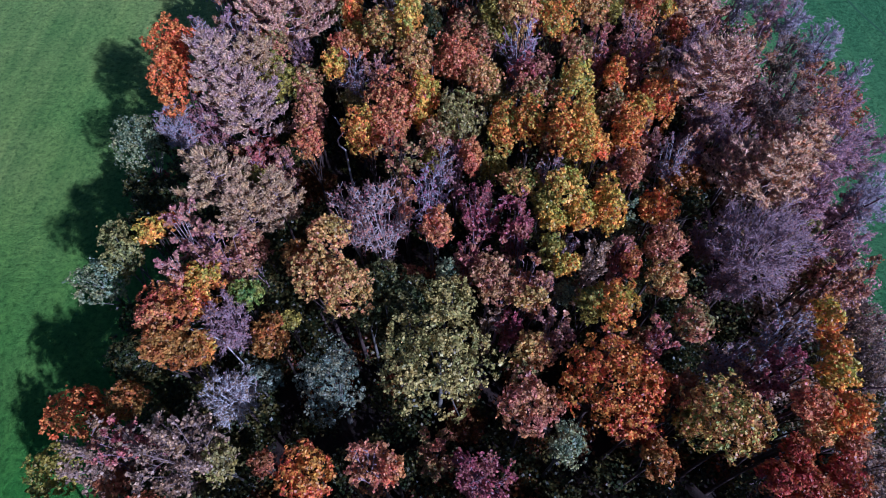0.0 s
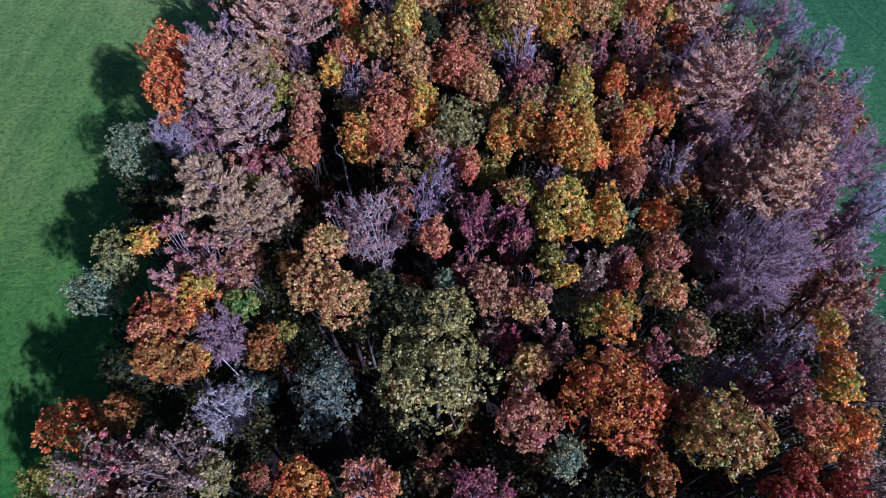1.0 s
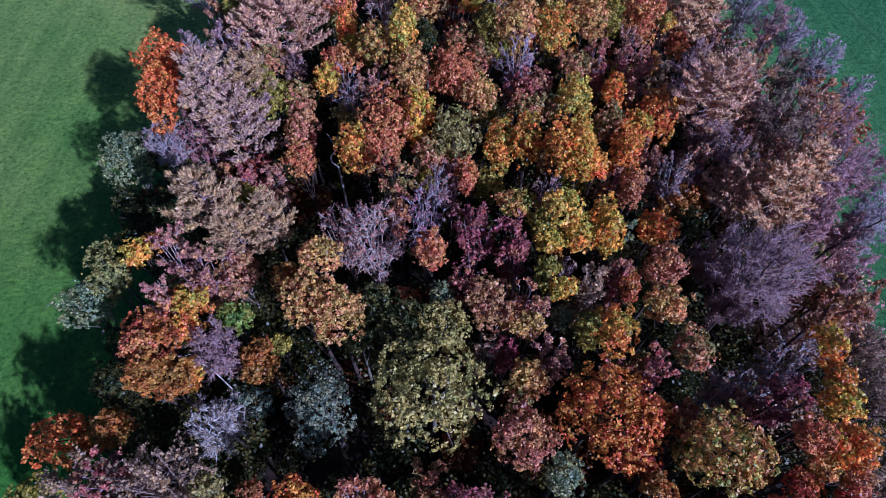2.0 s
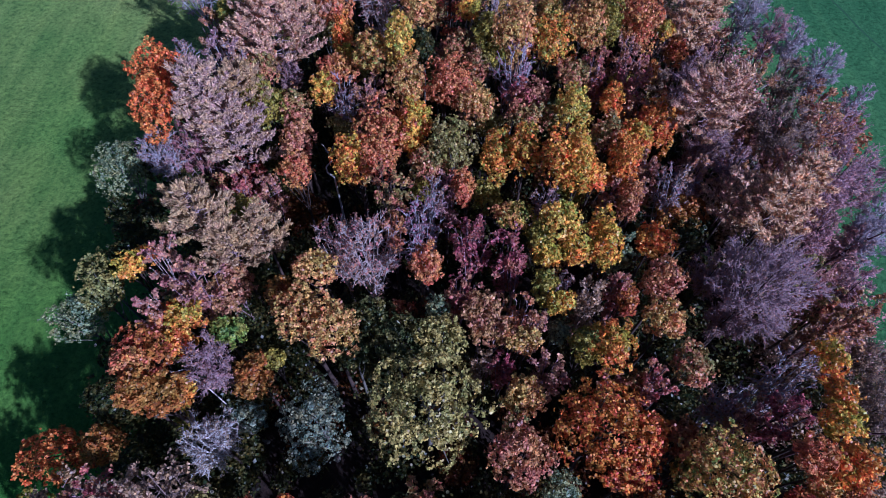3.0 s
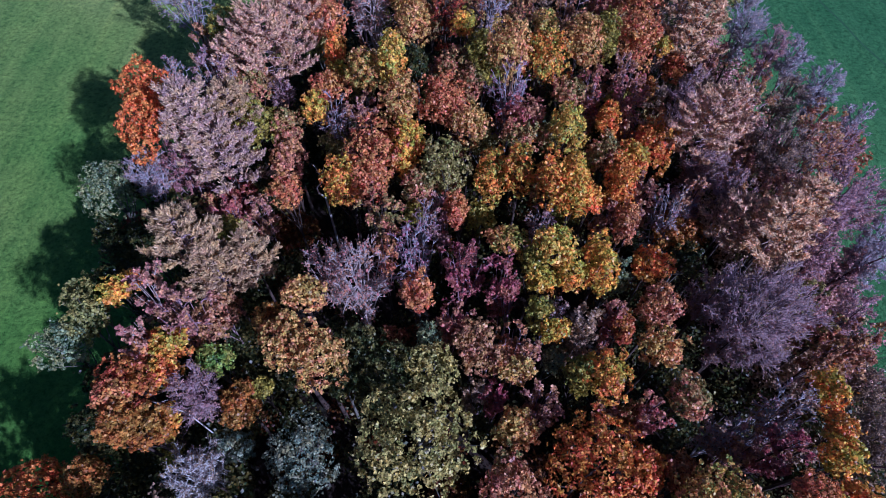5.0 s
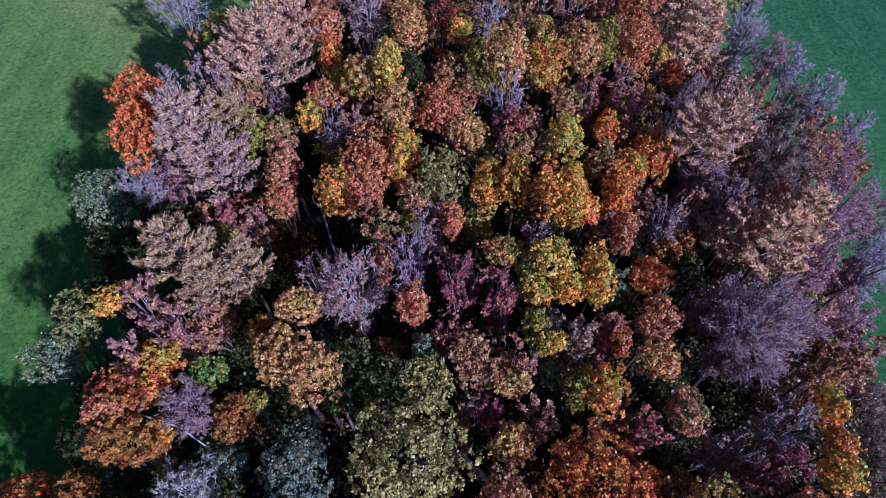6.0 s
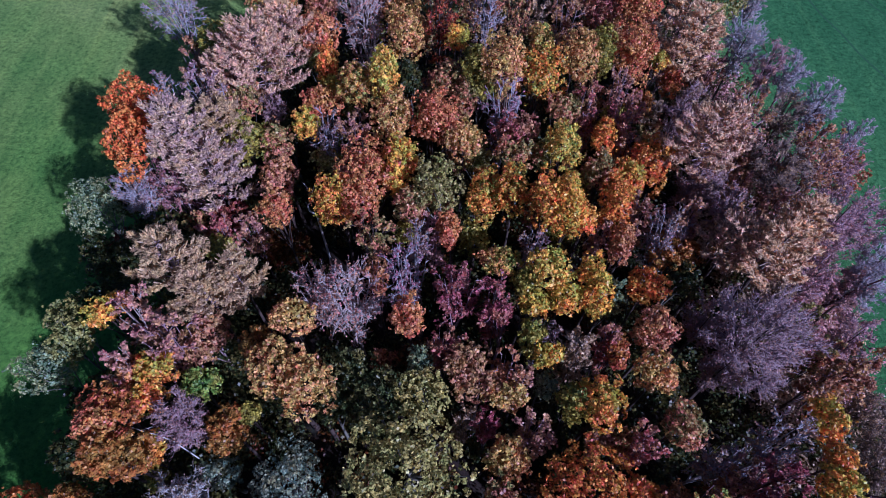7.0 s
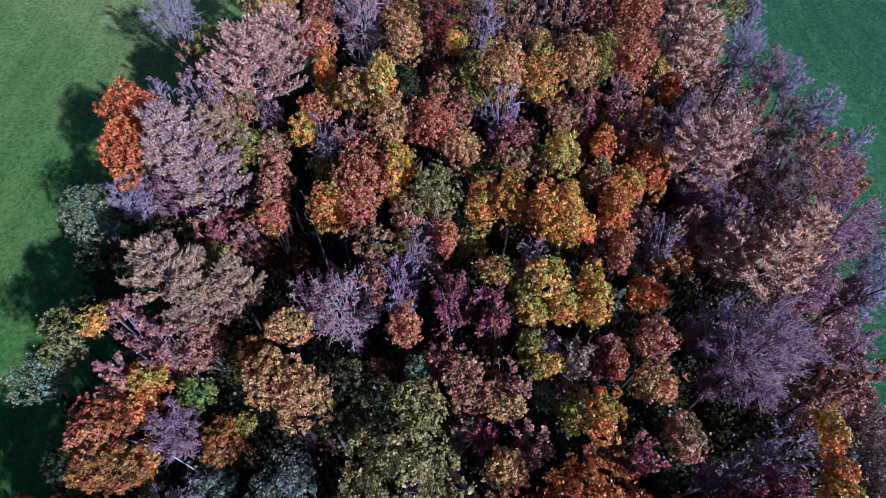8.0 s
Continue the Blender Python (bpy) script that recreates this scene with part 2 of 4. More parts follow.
def curve_points(a, b, c, n):
    """Points on a bow from a over b to c."""
    s = np.linspace(0, 1, n)[:, None]
    return (1 - s) ** 2 * a + 2 * s * (1 - s) * b + s ** 2 * c


def tube(points, radii, sides=6):
    """A tapered tube along points, open at its foot and closed to a tip ring."""
    points, radii = np.asarray(points, float), np.asarray(radii, float)
    way = unit(np.gradient(points, axis=0))
    side = unit(np.cross(way, np.where(np.abs(way[:, 2:]) > 0.9, [[1.0, 0, 0]], [[0, 0, 1.0]])))
    up = np.cross(side, way)
    turn = np.arange(sides) * 2 * np.pi / sides
    ring = side[:, None] * np.cos(turn)[None, :, None] + up[:, None] * np.sin(turn)[None, :, None]
    verts = (points[:, None] + ring * radii[:, None, None]).reshape(-1, 3)
    k, j = np.meshgrid(np.arange(len(points) - 1), np.arange(sides), indexing="ij")
    a, b = k * sides + j, k * sides + (j + 1) % sides
    return verts, np.stack([a, b, b + sides, a + sides], -1).reshape(-1, 4)


def joined(pieces):
    verts, faces, base = [], [], 0
    for v, f in pieces:
        verts.append(v)
        faces.append(f + base)
        base += len(v)
    return np.concatenate(verts), np.concatenate(faces)


def spikes(foot, tip, radius):
    """Slender three-sided twigs from foot to tip."""
    n = len(foot)
    way = unit(tip - foot)
    side = unit(np.cross(way, unit(dice.normal(size=(n, 3)))))
    up = np.cross(side, way)
    verts = np.empty((n, 4, 3))
    for j in range(3):
        verts[:, j] = foot + (side * math.cos(j * 2.0944) + up * math.sin(j * 2.0944)) * radius[:, None]
    verts[:, 3] = tip
    base = (np.arange(n) * 4)[:, None, None]
    faces = base + np.array([[0, 1, 3], [1, 2, 3], [2, 0, 3]])[None]
    return verts.reshape(-1, 3), faces.reshape(-1, 3)


def blades(place, facing, length, width, along=None):
    """Leaves: small lens-shaped blades at place that face the given way."""
    n = len(place)
    if along is None:
        along = dice.normal(size=(n, 3))
    side = unit(np.cross(facing, along))
    run = np.cross(side, facing)
    length, width = length[:, None], width[:, None]
    base, tip = place - run * length * 0.75, place + run * length * 0.85
    verts = np.stack([base, place - side * width, tip, place + side * width], 1)
    return verts.reshape(-1, 3), np.arange(n * 4).reshape(n, 4)


def sphere_ways(n):
    return unit(dice.normal(size=(n, 3)))


def root_of(name, x, y, label, category, group):
    root = new(name)
    root.location = (x, y, 0.0)
    root.empty_display_size = 0.5
    return tagged(root, label, category, group)


def trunk_for(root, h, thick, bark, lean=0.5):
    bend = dice.normal(size=2) * lean
    top = np.array([bend[0] * 0.4, bend[1] * 0.4, h])
    path = curve_points(np.array([0, 0, -0.3]), np.array([bend[0], bend[1], h * 0.5]), top, 8)
    radii = thick * (1.0 - 0.86 * np.linspace(0, 1, 8))
    radii[0] *= 1.5
    v, f = tube(path, radii, 8)
    part_of("trunk", v, f, bark, root, True)
    return path


def limb_from(root, path, s, end, thick, bark, sag=0.25):
    """A main limb that leaves the trunk at the share s of its length and bows up to end."""
    at = s * (len(path) - 1)
    k = min(int(at), len(path) - 2)
    foot = path[k] + (path[k + 1] - path[k]) * (at - k)
    mid = foot * 0.5 + end * 0.5 + np.array([0, 0, -sag * np.linalg.norm(end - foot) * 0.3]) + dice.normal(size=3) * 0.15
    bow = curve_points(foot, mid, end, 6)
    v, f = tube(bow, thick * (1.0 - 0.8 * np.linspace(0, 1, 6)), 5)
    part_of("limb", v, f, bark, root, True)
    return bow


def lumps(ways, waves, depth):
    """A smooth uneven height over all ways out of a crown."""
    total = np.zeros(len(ways))
    for k in range(waves):
        axis, turn = unit(dice.normal(size=3)), dice.uniform(0, 6.28)
        total += np.sin(ways @ axis * dice.uniform(4.0, 8.5) + turn)
    return total * depth / math.sqrt(waves)


def sprays(centres, outs, reach, leaves, size):
    """Clumps of leaves round the given centres that turn the way their clump does."""
    n = len(centres)
    tilt = unit(outs + np.array([0, 0, 0.35]) + dice.normal(size=(n, 3)) * 0.45)
    w = sphere_ways(n * leaves).reshape(n, leaves, 3) * (dice.random((n, leaves, 1)) ** 0.45)
    w = w - tilt[:, None] * np.sum(w * tilt[:, None], -1, keepdims=True) * 0.45
    p = centres[:, None] + w * (reach * dice.uniform(0.65, 1.3, n))[:, None, None]
    facing = unit(tilt[:, None] * 0.8 + w * 0.5 + dice.normal(size=w.shape) * 0.55)
    p, facing = p.reshape(-1, 3), facing.reshape(-1, 3)
    length = size * dice.uniform(0.65, 1.3, len(p))
    return blades(p, facing, length, length * dice.uniform(0.38, 0.66, len(p)))


def leaf_mass(centre, radii, size, gaps=0.14):
    """A crown of many clumps of leaves on a lumpy dome, with hollows and gaps. Gives the blades and some clumps' places."""
    radii = np.asarray(radii)
    small = float(min(radii))
    mean = float(np.mean(radii))
    spacing = 0.5 + 0.06 * mean
    n = int(4 * math.pi * mean * mean / (spacing * spacing)) + 16
    k = np.arange(n) + 0.5
    high, turn = 1 - 2 * k / n, k * 2.39996
    ways = np.stack([np.sqrt(1 - high ** 2) * np.cos(turn), np.sqrt(1 - high ** 2) * np.sin(turn), high], -1)
    ways = unit(ways + dice.normal(size=ways.shape) * 0.45 * spacing / mean)
    ways = ways[ways[:, 2] > -0.78]
    swell = lumps(ways, 4, 0.15 if mean < 3 else 0.17)
    bare = lumps(ways, 5, 1.0)
    keep = bare > np.quantile(bare, gaps)
    out = 0.84 + swell + dice.normal(size=len(ways)) * 0.05
    shell = centre + ways * radii * out[:, None]
    outs = unit(ways / radii)
    ends = shell[keep][dice.permutation(int(keep.sum()))[:9]]
    outer = sprays(shell[keep], outs[keep], 0.27 + 0.015 * small, 17, size)
    # the dim inner leaves that close the crown behind the clumps
    pick = dice.random(len(ways)) < 0.6
    inner = sprays(centre + ways[pick] * radii * (out[pick] * dice.uniform(0.45, 0.72, int(pick.sum())))[:, None], outs[pick], 0.5, 8, size * 1.1)
    # twigs with leaves that stand out of the outline
    count = int(3.0 * mean * mean) + 6
    at = dice.integers(0, len(ways), count)
    stray = shell[at] + unit(outs[at] + dice.normal(size=(count, 3)) * 0.4) * dice.uniform(0.15, 0.6, (count, 1))
    loose = sprays(stray, outs[at], 0.16, 5, size * 0.85)
    v, f = joined([outer, inner, loose])
    return v, f, ends


def leafy_tree(x, y, h, rx, ry, rz, palette):
    tones = PALETTES[palette]
    bark = BARKS[tones[3]]
    kind = "shrub" if h < 7.0 else "broadleaf_tree"
    word = "low woodland shrub" if h < 7.0 else "small broadleaf tree" if rx < 2.2 else "large spreading broadleaf tree" if rx > 4.5 else "broadleaf tree"
    root = root_of(kind, x, y, word + " with dense " + tones[4] + " autumn leaves", "shrub" if h < 7.0 else "tree", "trees of the grove")
    centre = np.array([0, 0, h - rz])
    path = trunk_for(root, h - rz * 0.6, 0.04 + 0.009 * h + 0.016 * rx, bark)
    size = 0.135 if palette in ("sage", "slate") else 0.17   # willow-like trees bear narrow leaves
    v, f, ends = leaf_mass(centre, (rx, ry, rz), size, 0.1 if rx < 2 else 0.16 if rx < 3.5 else 0.24)
    for end in ends[:7]:
        limb_from(root, path, dice.uniform(0.45, 0.85), end, 0.035 + 0.02 * rx, bark)
    part_of("crown", v, f, LEAVES[palette], root, label="crown of " + tones[4] + " leaves")


def branching(root, path, centre, radii, bark, first, second, third, fourth, rise=0.35, spread=0.5, fork=0.25, stout=1.0):
    """Limbs, boughs and twigs that fill a rounded crown. Gives the feet and tips of the finest twigs."""
    radii = np.asarray(radii)
    feet, ways, tips = [], [], []
    boughs = []
    for k in range(first):
        turn = k * 2.39996 + dice.uniform(-0.3, 0.3)
        high = math.sqrt((k + 0.5) / first)
        tilt = np.array([math.cos(turn) * high, math.sin(turn) * high, math.sqrt(max(1 - high * high, 0.0)) * 1.0 - 0.12 * high])
        end = centre + tilt * radii * dice.uniform(0.62, 0.84)
        bow = limb_from(root, path, float(np.clip(0.82 - 0.5 * high + dice.uniform(-0.08, 0.08), fork, 0.95)), end, (0.05 + 0.012 * radii[0]) * stout, bark, 0.5)
        boughs.append(bow)
    f2, t2 = [], []
    for bow in boughs:
        s = dice.uniform(0.35, 1.0, second) * (len(bow) - 1)
        k = np.minimum(s.astype(int), len(bow) - 2)
        foot = bow[k] + (bow[k + 1] - bow[k]) * (s - k)[:, None]
        out = unit((foot - centre) / radii)
        way = unit(out * 0.55 + unit(bow[k + 1] - bow[k]) * 0.5 + np.array([0, 0, rise]) + dice.normal(size=foot.shape) * 0.45)
        f2.append(foot)
        t2.append(foot + way * (float(np.mean(radii)) * dice.uniform(0.22, 0.46, second))[:, None])
    foot2, tip2 = np.concatenate(f2), np.concatenate(t2)

    def next_order(foot, tip, count, share, spread):
        s = dice.uniform(0.3, 1.0, (len(foot), count, 1))
        start = foot[:, None] + (tip - foot)[:, None] * s
        out = unit((start - centre) / radii)
        way = unit(unit(tip - foot)[:, None] * 0.6 + out * 0.35 + np.array([0, 0, rise]) + dice.normal(size=start.shape) * spread)
        reach = np.linalg.norm(tip - foot, axis=1)[:, None, None] * share * dice.uniform(0.6, 1.25, s.shape)
        return start.reshape(-1, 3), (start + way * reach).reshape(-1, 3)

    foot3, tip3 = next_order(foot2, tip2, third, 0.55, spread)
    foot4, tip4 = next_order(foot3, tip3, fourth, 0.6, spread)
    v, f = joined([spikes(foot2, tip2, np.full(len(foot2), 0.06 * stout)), spikes(foot3, tip3, np.full(len(foot3), 0.04 * stout)),
                   spikes(foot4, tip4, np.full(len(foot4), 0.028 * stout))])
    part_of("branchwork", v, f, bark, root)
    return foot4, tip4


def twig_leaves(root, foot, tip, share, size, palette):
    foot, tip = np.concatenate([foot] * 4), np.concatenate([tip] * 4)
    keep = dice.random(len(tip)) < share / 4
    p = (foot + (tip - foot) * dice.uniform(0.3, 1.05, (len(tip), 1)))[keep] + dice.normal(size=(int(keep.sum()), 3)) * 0.06
    facing = unit(dice.normal(size=p.shape) * 0.7 + np.array([0, 0, 0.5]))
    length = size * dice.uniform(0.6, 1.2, len(p))
    v, f = blades(p, facing, length, length * 0.6)
    part_of("crown", v, f, LEAVES[palette], root, label="thin crown of " + PALETTES[palette][4] + " leaves")


def bare_tree(x, y, h, rx, ry, rz, palette):
    tones = PALETTES[palette]
    bark = BARKS[tones[3]]
    root = root_of("bare_tree", x, y, "almost bare tree with " + tones[4] + " branches and twigs", "tree", "trees of the grove")
    path = trunk_for(root, h - rz * 0.5, 0.06 + 0.009 * h, BARKS["greybrown"])
    foot, tip = branching(root, path, np.array([0, 0, h - rz * 1.05]), (rx, ry, rz), bark, int(7 + 2.0 * rx), 8, 6, 3, stout=1.15)
    twig_leaves(root, foot, tip, 0.95, 0.15, palette)


def twiggy_tree(x, y, h, rx, ry, rz, palette):
    tones = PALETTES[palette]
    bark = BARKS[tones[3]]
    root = root_of("twiggy_tree", x, y, "leafless tree with a haze of fine " + tones[4] + " twigs", "tree", "trees of the grove")
    path = trunk_for(root, h - rz * 0.5, 0.06 + 0.009 * h, BARKS["brown"])
    foot, tip = branching(root, path, np.array([0, 0, h - rz * 1.05]), (rx, ry, rz), bark, int(8 + 2.2 * rx), 8, 7, 5, 0.4, 0.6, 0.62)
    twig_leaves(root, foot, tip, 1.0, 0.105, palette)


def half_bare_tree(x, y, h, rx, ry, rz, palette):
    tones = PALETTES[palette]
    bark = BARKS[tones[3]]
    root = root_of("half_bare_tree", x, y, "half-bare tree with pale branches and thin " + tones[4] + " leaves", "tree", "trees of the grove")
    path = trunk_for(root, h - rz * 0.5, 0.05 + 0.009 * h, BARKS["brown"])
    foot, tip = branching(root, path, np.array([0, 0, h - rz * 1.05]), (rx, ry, rz), bark, int(6 + 1.6 * rx), 7, 6, 3)
    twig_leaves(root, foot, tip, 3.0, 0.18, palette)


def larch_tree(x, y, h, rx, ry, rz, palette):
    """Boughs in open tiers, each set with upright feathery plumes of needles."""
    tones = PALETTES[palette]
    bark = BARKS[tones[3]]
    root = root_of("larch_tree", x, y, "larch with feathery " + tones[4] + " autumn boughs", "tree", "trees of the grove")
    path = trunk_for(root, h - 0.2, 0.06 + 0.009 * h, BARKS["brown"], 0.2)
    low = max(2.0, h - 2.1 * rz)
    count = int(18 + 7 * rx)
    axes, feet, ways, longs = [], [], [], []
    for k in range(count):
        s = ((k + 0.5) / count) ** 0.8
        turn = k * 2.39996 + dice.uniform(-0.25, 0.25)
        reach = (1.0 - s ** 2.3) ** 0.55 * dice.uniform(0.5, 1.2) + 0.1
        foot = np.array([0, 0, low + (h - low) * s])
        end = np.array([math.cos(turn) * rx * reach, math.sin(turn) * ry * reach, foot[2] + 0.1 + 0.4 * reach * rx])
        mid = foot * 0.45 + end * 0.55 - np.array([0, 0, 0.14 * reach * rx])
        bow = curve_points(foot, mid, end, 7)
        axes.append(tube(bow, 0.055 * (1 - 0.8 * np.linspace(0, 1, 7)), 4))
        long = float(np.linalg.norm(end - foot))
        n = int(6 + 9 * long)
        t = dice.uniform(0.15, 1.0, n) ** 0.75
        at = t * 6
        i = np.minimum(at.astype(int), 5)
        ahead = unit(bow[i + 1] - bow[i])
        side = unit(np.cross(ahead, np.array([0, 0, 1.0]))) * dice.choice([-1.0, 1.0], n)[:, None]
        feet.append(bow[i] + (bow[i + 1] - bow[i]) * (at - i)[:, None])
        ways.append(unit(ahead * 0.7 + side * dice.uniform(0.1, 0.9, (n, 1)) + np.array([0, 0, 0.55]) + dice.normal(size=(n, 3)) * 0.2))
        longs.append((0.5 + 0.3 * rx * (1.1 - t)) * dice.uniform(0.55, 1.2, n))
    v, f = joined(axes)
    part_of("branchwork", v, f, bark, root, True)
    feet, ways, longs = np.concatenate(feet), np.concatenate(ways), np.concatenate(longs)
    each = 17
    t = dice.uniform(0.05, 1.0, (len(feet), each, 1))
    spot = feet[:, None] + ways[:, None] * longs[:, None, None] * t + dice.normal(size=(len(feet), each, 3)) * 0.05
    run = unit(ways[:, None] + dice.normal(size=spot.shape) * 0.3)
    facing = unit(np.array([0.05, -0.15, 0.75]) + dice.normal(size=spot.shape) * 0.55)
    spot, run, facing = (column.reshape(-1, 3) for column in (spot, run, facing))
    length = dice.uniform(0.16, 0.32, len(spot))
    v, f = blades(spot, facing, length, length * 0.19, run)
    part_of("crown", v, f, LEAVES[palette], root, label="feathery crown of " + tones[4] + " needles")


# ---- ground ----


def sheet(name, xs, ys, z, mat, label, category, rough):
    gx, gy = np.meshgrid(xs, ys)
    gz = z + rough * (np.sin(gx * 0.11 + 1.0) * np.sin(gy * 0.09) + 0.6 * np.sin(gx * 0.31 + gy * 0.23))
    v = np.stack([gx, gy, gz], -1).reshape(-1, 3)
    k, j = np.meshgrid(np.arange(len(ys) - 1), np.arange(len(xs) - 1), indexing="ij")
    a = k * len(xs) + j
    f = np.stack([a, a + 1, a + 1 + len(xs), a + len(xs)], -1).reshape(-1, 4)
    mesh = mesh_of(name, v, f)
    mesh.materials.append(mat)
    mesh.polygons.foreach_set("use_smooth", np.ones(len(f), bool))
    return tagged(new(name, mesh), label, category, kind="structure")


far = np.array([-2000.0, -900.0, -400.0, -220.0])
sheet("ground", np.concatenate([far, np.linspace(-160, 160, 161), -far[::-1]]), np.concatenate([far, np.linspace(-160, 200, 181), -far[::-1] + 40]),
      0.0, GRASS, "short green meadow grass, mottled, on level ground", "meadow", 0.05)


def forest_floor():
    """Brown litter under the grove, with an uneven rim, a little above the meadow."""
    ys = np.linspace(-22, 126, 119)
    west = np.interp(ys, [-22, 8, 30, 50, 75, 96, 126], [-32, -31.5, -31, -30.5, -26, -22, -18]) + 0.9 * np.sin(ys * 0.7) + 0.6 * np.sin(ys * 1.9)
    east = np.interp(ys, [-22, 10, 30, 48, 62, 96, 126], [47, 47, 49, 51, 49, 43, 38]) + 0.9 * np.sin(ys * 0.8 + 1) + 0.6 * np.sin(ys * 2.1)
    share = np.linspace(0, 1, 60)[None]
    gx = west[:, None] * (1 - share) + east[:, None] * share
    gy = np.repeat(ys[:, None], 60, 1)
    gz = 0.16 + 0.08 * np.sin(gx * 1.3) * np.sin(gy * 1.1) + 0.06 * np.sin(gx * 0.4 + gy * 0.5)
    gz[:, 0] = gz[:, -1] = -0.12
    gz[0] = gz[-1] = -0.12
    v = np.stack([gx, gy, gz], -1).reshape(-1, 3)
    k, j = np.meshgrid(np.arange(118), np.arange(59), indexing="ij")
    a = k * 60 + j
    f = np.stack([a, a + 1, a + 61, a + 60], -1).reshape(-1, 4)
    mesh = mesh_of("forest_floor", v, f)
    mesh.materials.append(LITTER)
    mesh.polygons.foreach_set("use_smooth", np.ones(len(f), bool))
    tagged(new("forest_floor", mesh), "leaf litter under the trees, its brown darkened for their shade", "forest floor", kind="structure")


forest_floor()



def undergrowth(name, palette, count, label, west=-29.0, east=46.0, south=-14.0, north=88.0, low=1.4, high=6.0):
    """Low dim bushes that fill the floor of the grove."""
    pieces, total = [], 0
    while total < count:
        x, y = dice.uniform(west, east), dice.uniform(south, north)
        if x < np.interp(y, [8, 30, 50, 80], [-28, -29, -28, -21]) or x > np.interp(y, [8, 30, 50, 80], [44, 47, 48, 42]):
            continue
        total += 1
        r, h = dice.uniform(1.0, 2.4), dice.uniform(low, high)
        n = int(170 * r)
        w = sphere_ways(n)
        p = np.array([x, y, h * 0.5]) + w * np.array([r, r, h * 0.5]) * dice.uniform(0.45, 1.05, (n, 1))
        p[:, 2] = np.maximum(p[:, 2], 0.15)
        facing = unit(w * 0.4 + np.array([0, 0, 0.5]) + dice.normal(size=p.shape) * 0.6)
        length = dice.uniform(0.14, 0.3, n)
        pieces.append(blades(p, facing, length, length * 0.6))
    mesh = mesh_of(name, *joined(pieces))
    mesh.materials.append(LEAVES[palette])
    tagged(new(name, mesh), label, "undergrowth", kind="stuff")


undergrowth("undergrowth", "oliveshade", 900, "dense undergrowth on the forest floor, its green darkened for gap shade", high=8.0)
undergrowth("bracken", "rust", 130, "rust-brown bracken on the forest floor, dulled for gap shade")
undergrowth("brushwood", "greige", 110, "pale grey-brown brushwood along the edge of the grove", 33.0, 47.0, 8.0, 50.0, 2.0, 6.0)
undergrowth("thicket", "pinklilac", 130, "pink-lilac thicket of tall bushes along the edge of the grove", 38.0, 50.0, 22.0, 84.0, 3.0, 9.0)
# bushes added to stop low sun from passing under the edge trees
undergrowth("edge_bushes", "oliveshade", 190, "dark green bushes added under the grove's edge to close gaps in its shadow", -28.5, -17.0, 8.0, 72.0, 6.0, 12.5)
undergrowth("far_bushes", "oliveshade", 150, "dark bushes under the far trees of the grove", -20.0, 40.0, 80.0, 118.0, 4.0, 10.0)
# out of view, added only to keep sun off the southern floor
undergrowth("hedge", "oliveshade", 300, "unseen tall dark green bushes added at the south side to shade the grove", -27.0, 48.0, -20.0, -0.5, 7.0, 14.0)

# ---- trees: place, height, the crown's half widths and half height ----
# upper left
leafy_tree(-29.2, 51.6, 21.8, 2.7, 3.1, 3.1, "red")
leafy_tree(-27.8, 46.6, 22.5, 2.8, 3.9, 3.9, "red")
bare_tree(-27.5, 54.8, 19.9, 1.9, 2.9, 2.9, "blue")
half_bare_tree(-22.7, 54.0, 21.4, 2.7, 2.4, 2.4, "silverblue")
half_bare_tree(-26.3, 61.9, 18.6, 2.3, 2.3, 2.3, "pinkbrown")
leafy_tree(-22.8, 62.2, 20.5, 2.7, 2.8, 2.8, "olivegold")
larch_tree(-22.6, 46.2, 23.5, 2.9, 2.7, 3.5, "lilaccream")
larch_tree(-19.9, 49.5, 20.4, 2.9, 2.4, 3.2, "cream")
larch_tree(-20.7, 45.3, 19.4, 4.3, 3.1, 4.0, "lilaccream")
twiggy_tree(-28.2, 43.7, 17.3, 2.5, 2.2, 2.2, "silverblue")
half_bare_tree(-25.8, 45.6, 16.7, 2.7, 3.3, 3.3, "mauve")
leafy_tree(-33.3, 43.3, 15.8, 3.0, 3.2, 3.2, "sage")
leafy_tree(-35.2, 43.8, 5.5, 1.5, 3.1, 2.5, "darkred")
leafy_tree(-29.4, 42.4, 10.6, 1.7, 1.6, 1.6, "oliveshade")
# left edge
larch_tree(-20.5, 32.9, 21.9, 3.0, 2.5, 3.2, "cream")
larch_tree(-15.6, 32.7, 18.9, 2.2, 2.3, 3.0, "cream")
larch_tree(-18.2, 31.3, 18.3, 2.8, 2.1, 2.7, "cream")
leafy_tree(-27.5, 29.9, 16.4, 1.5, 1.4, 1.4, "gold")
leafy_tree(-26.1, 31.3, 15.9, 1.2, 0.9, 0.9, "orangegold")
leafy_tree(-31.5, 30.2, 15.2, 1.4, 1.5, 1.5, "olivepale")
leafy_tree(-29.8, 27.9, 16.1, 1.7, 2.2, 2.2, "olivepale")
leafy_tree(-31.5, 25.7, 15.7, 2.6, 2.4, 2.4, "sage")
half_bare_tree(-23.3, 29.3, 19.6, 1.8, 2.0, 2.0, "silvermauve")
half_bare_tree(-20.4, 27.4, 19.5, 2.8, 2.3, 2.3, "mauvebrown")
leafy_tree(-18.3, 28.5, 16.4, 1.9, 2.6, 2.6, "pinkbrown")
half_bare_tree(-23.4, 25.0, 18.4, 1.3, 1.7, 1.7, "silvermauve")
leafy_tree(-21.0, 24.7, 17.3, 1.9, 1.4, 1.4, "orangegold")
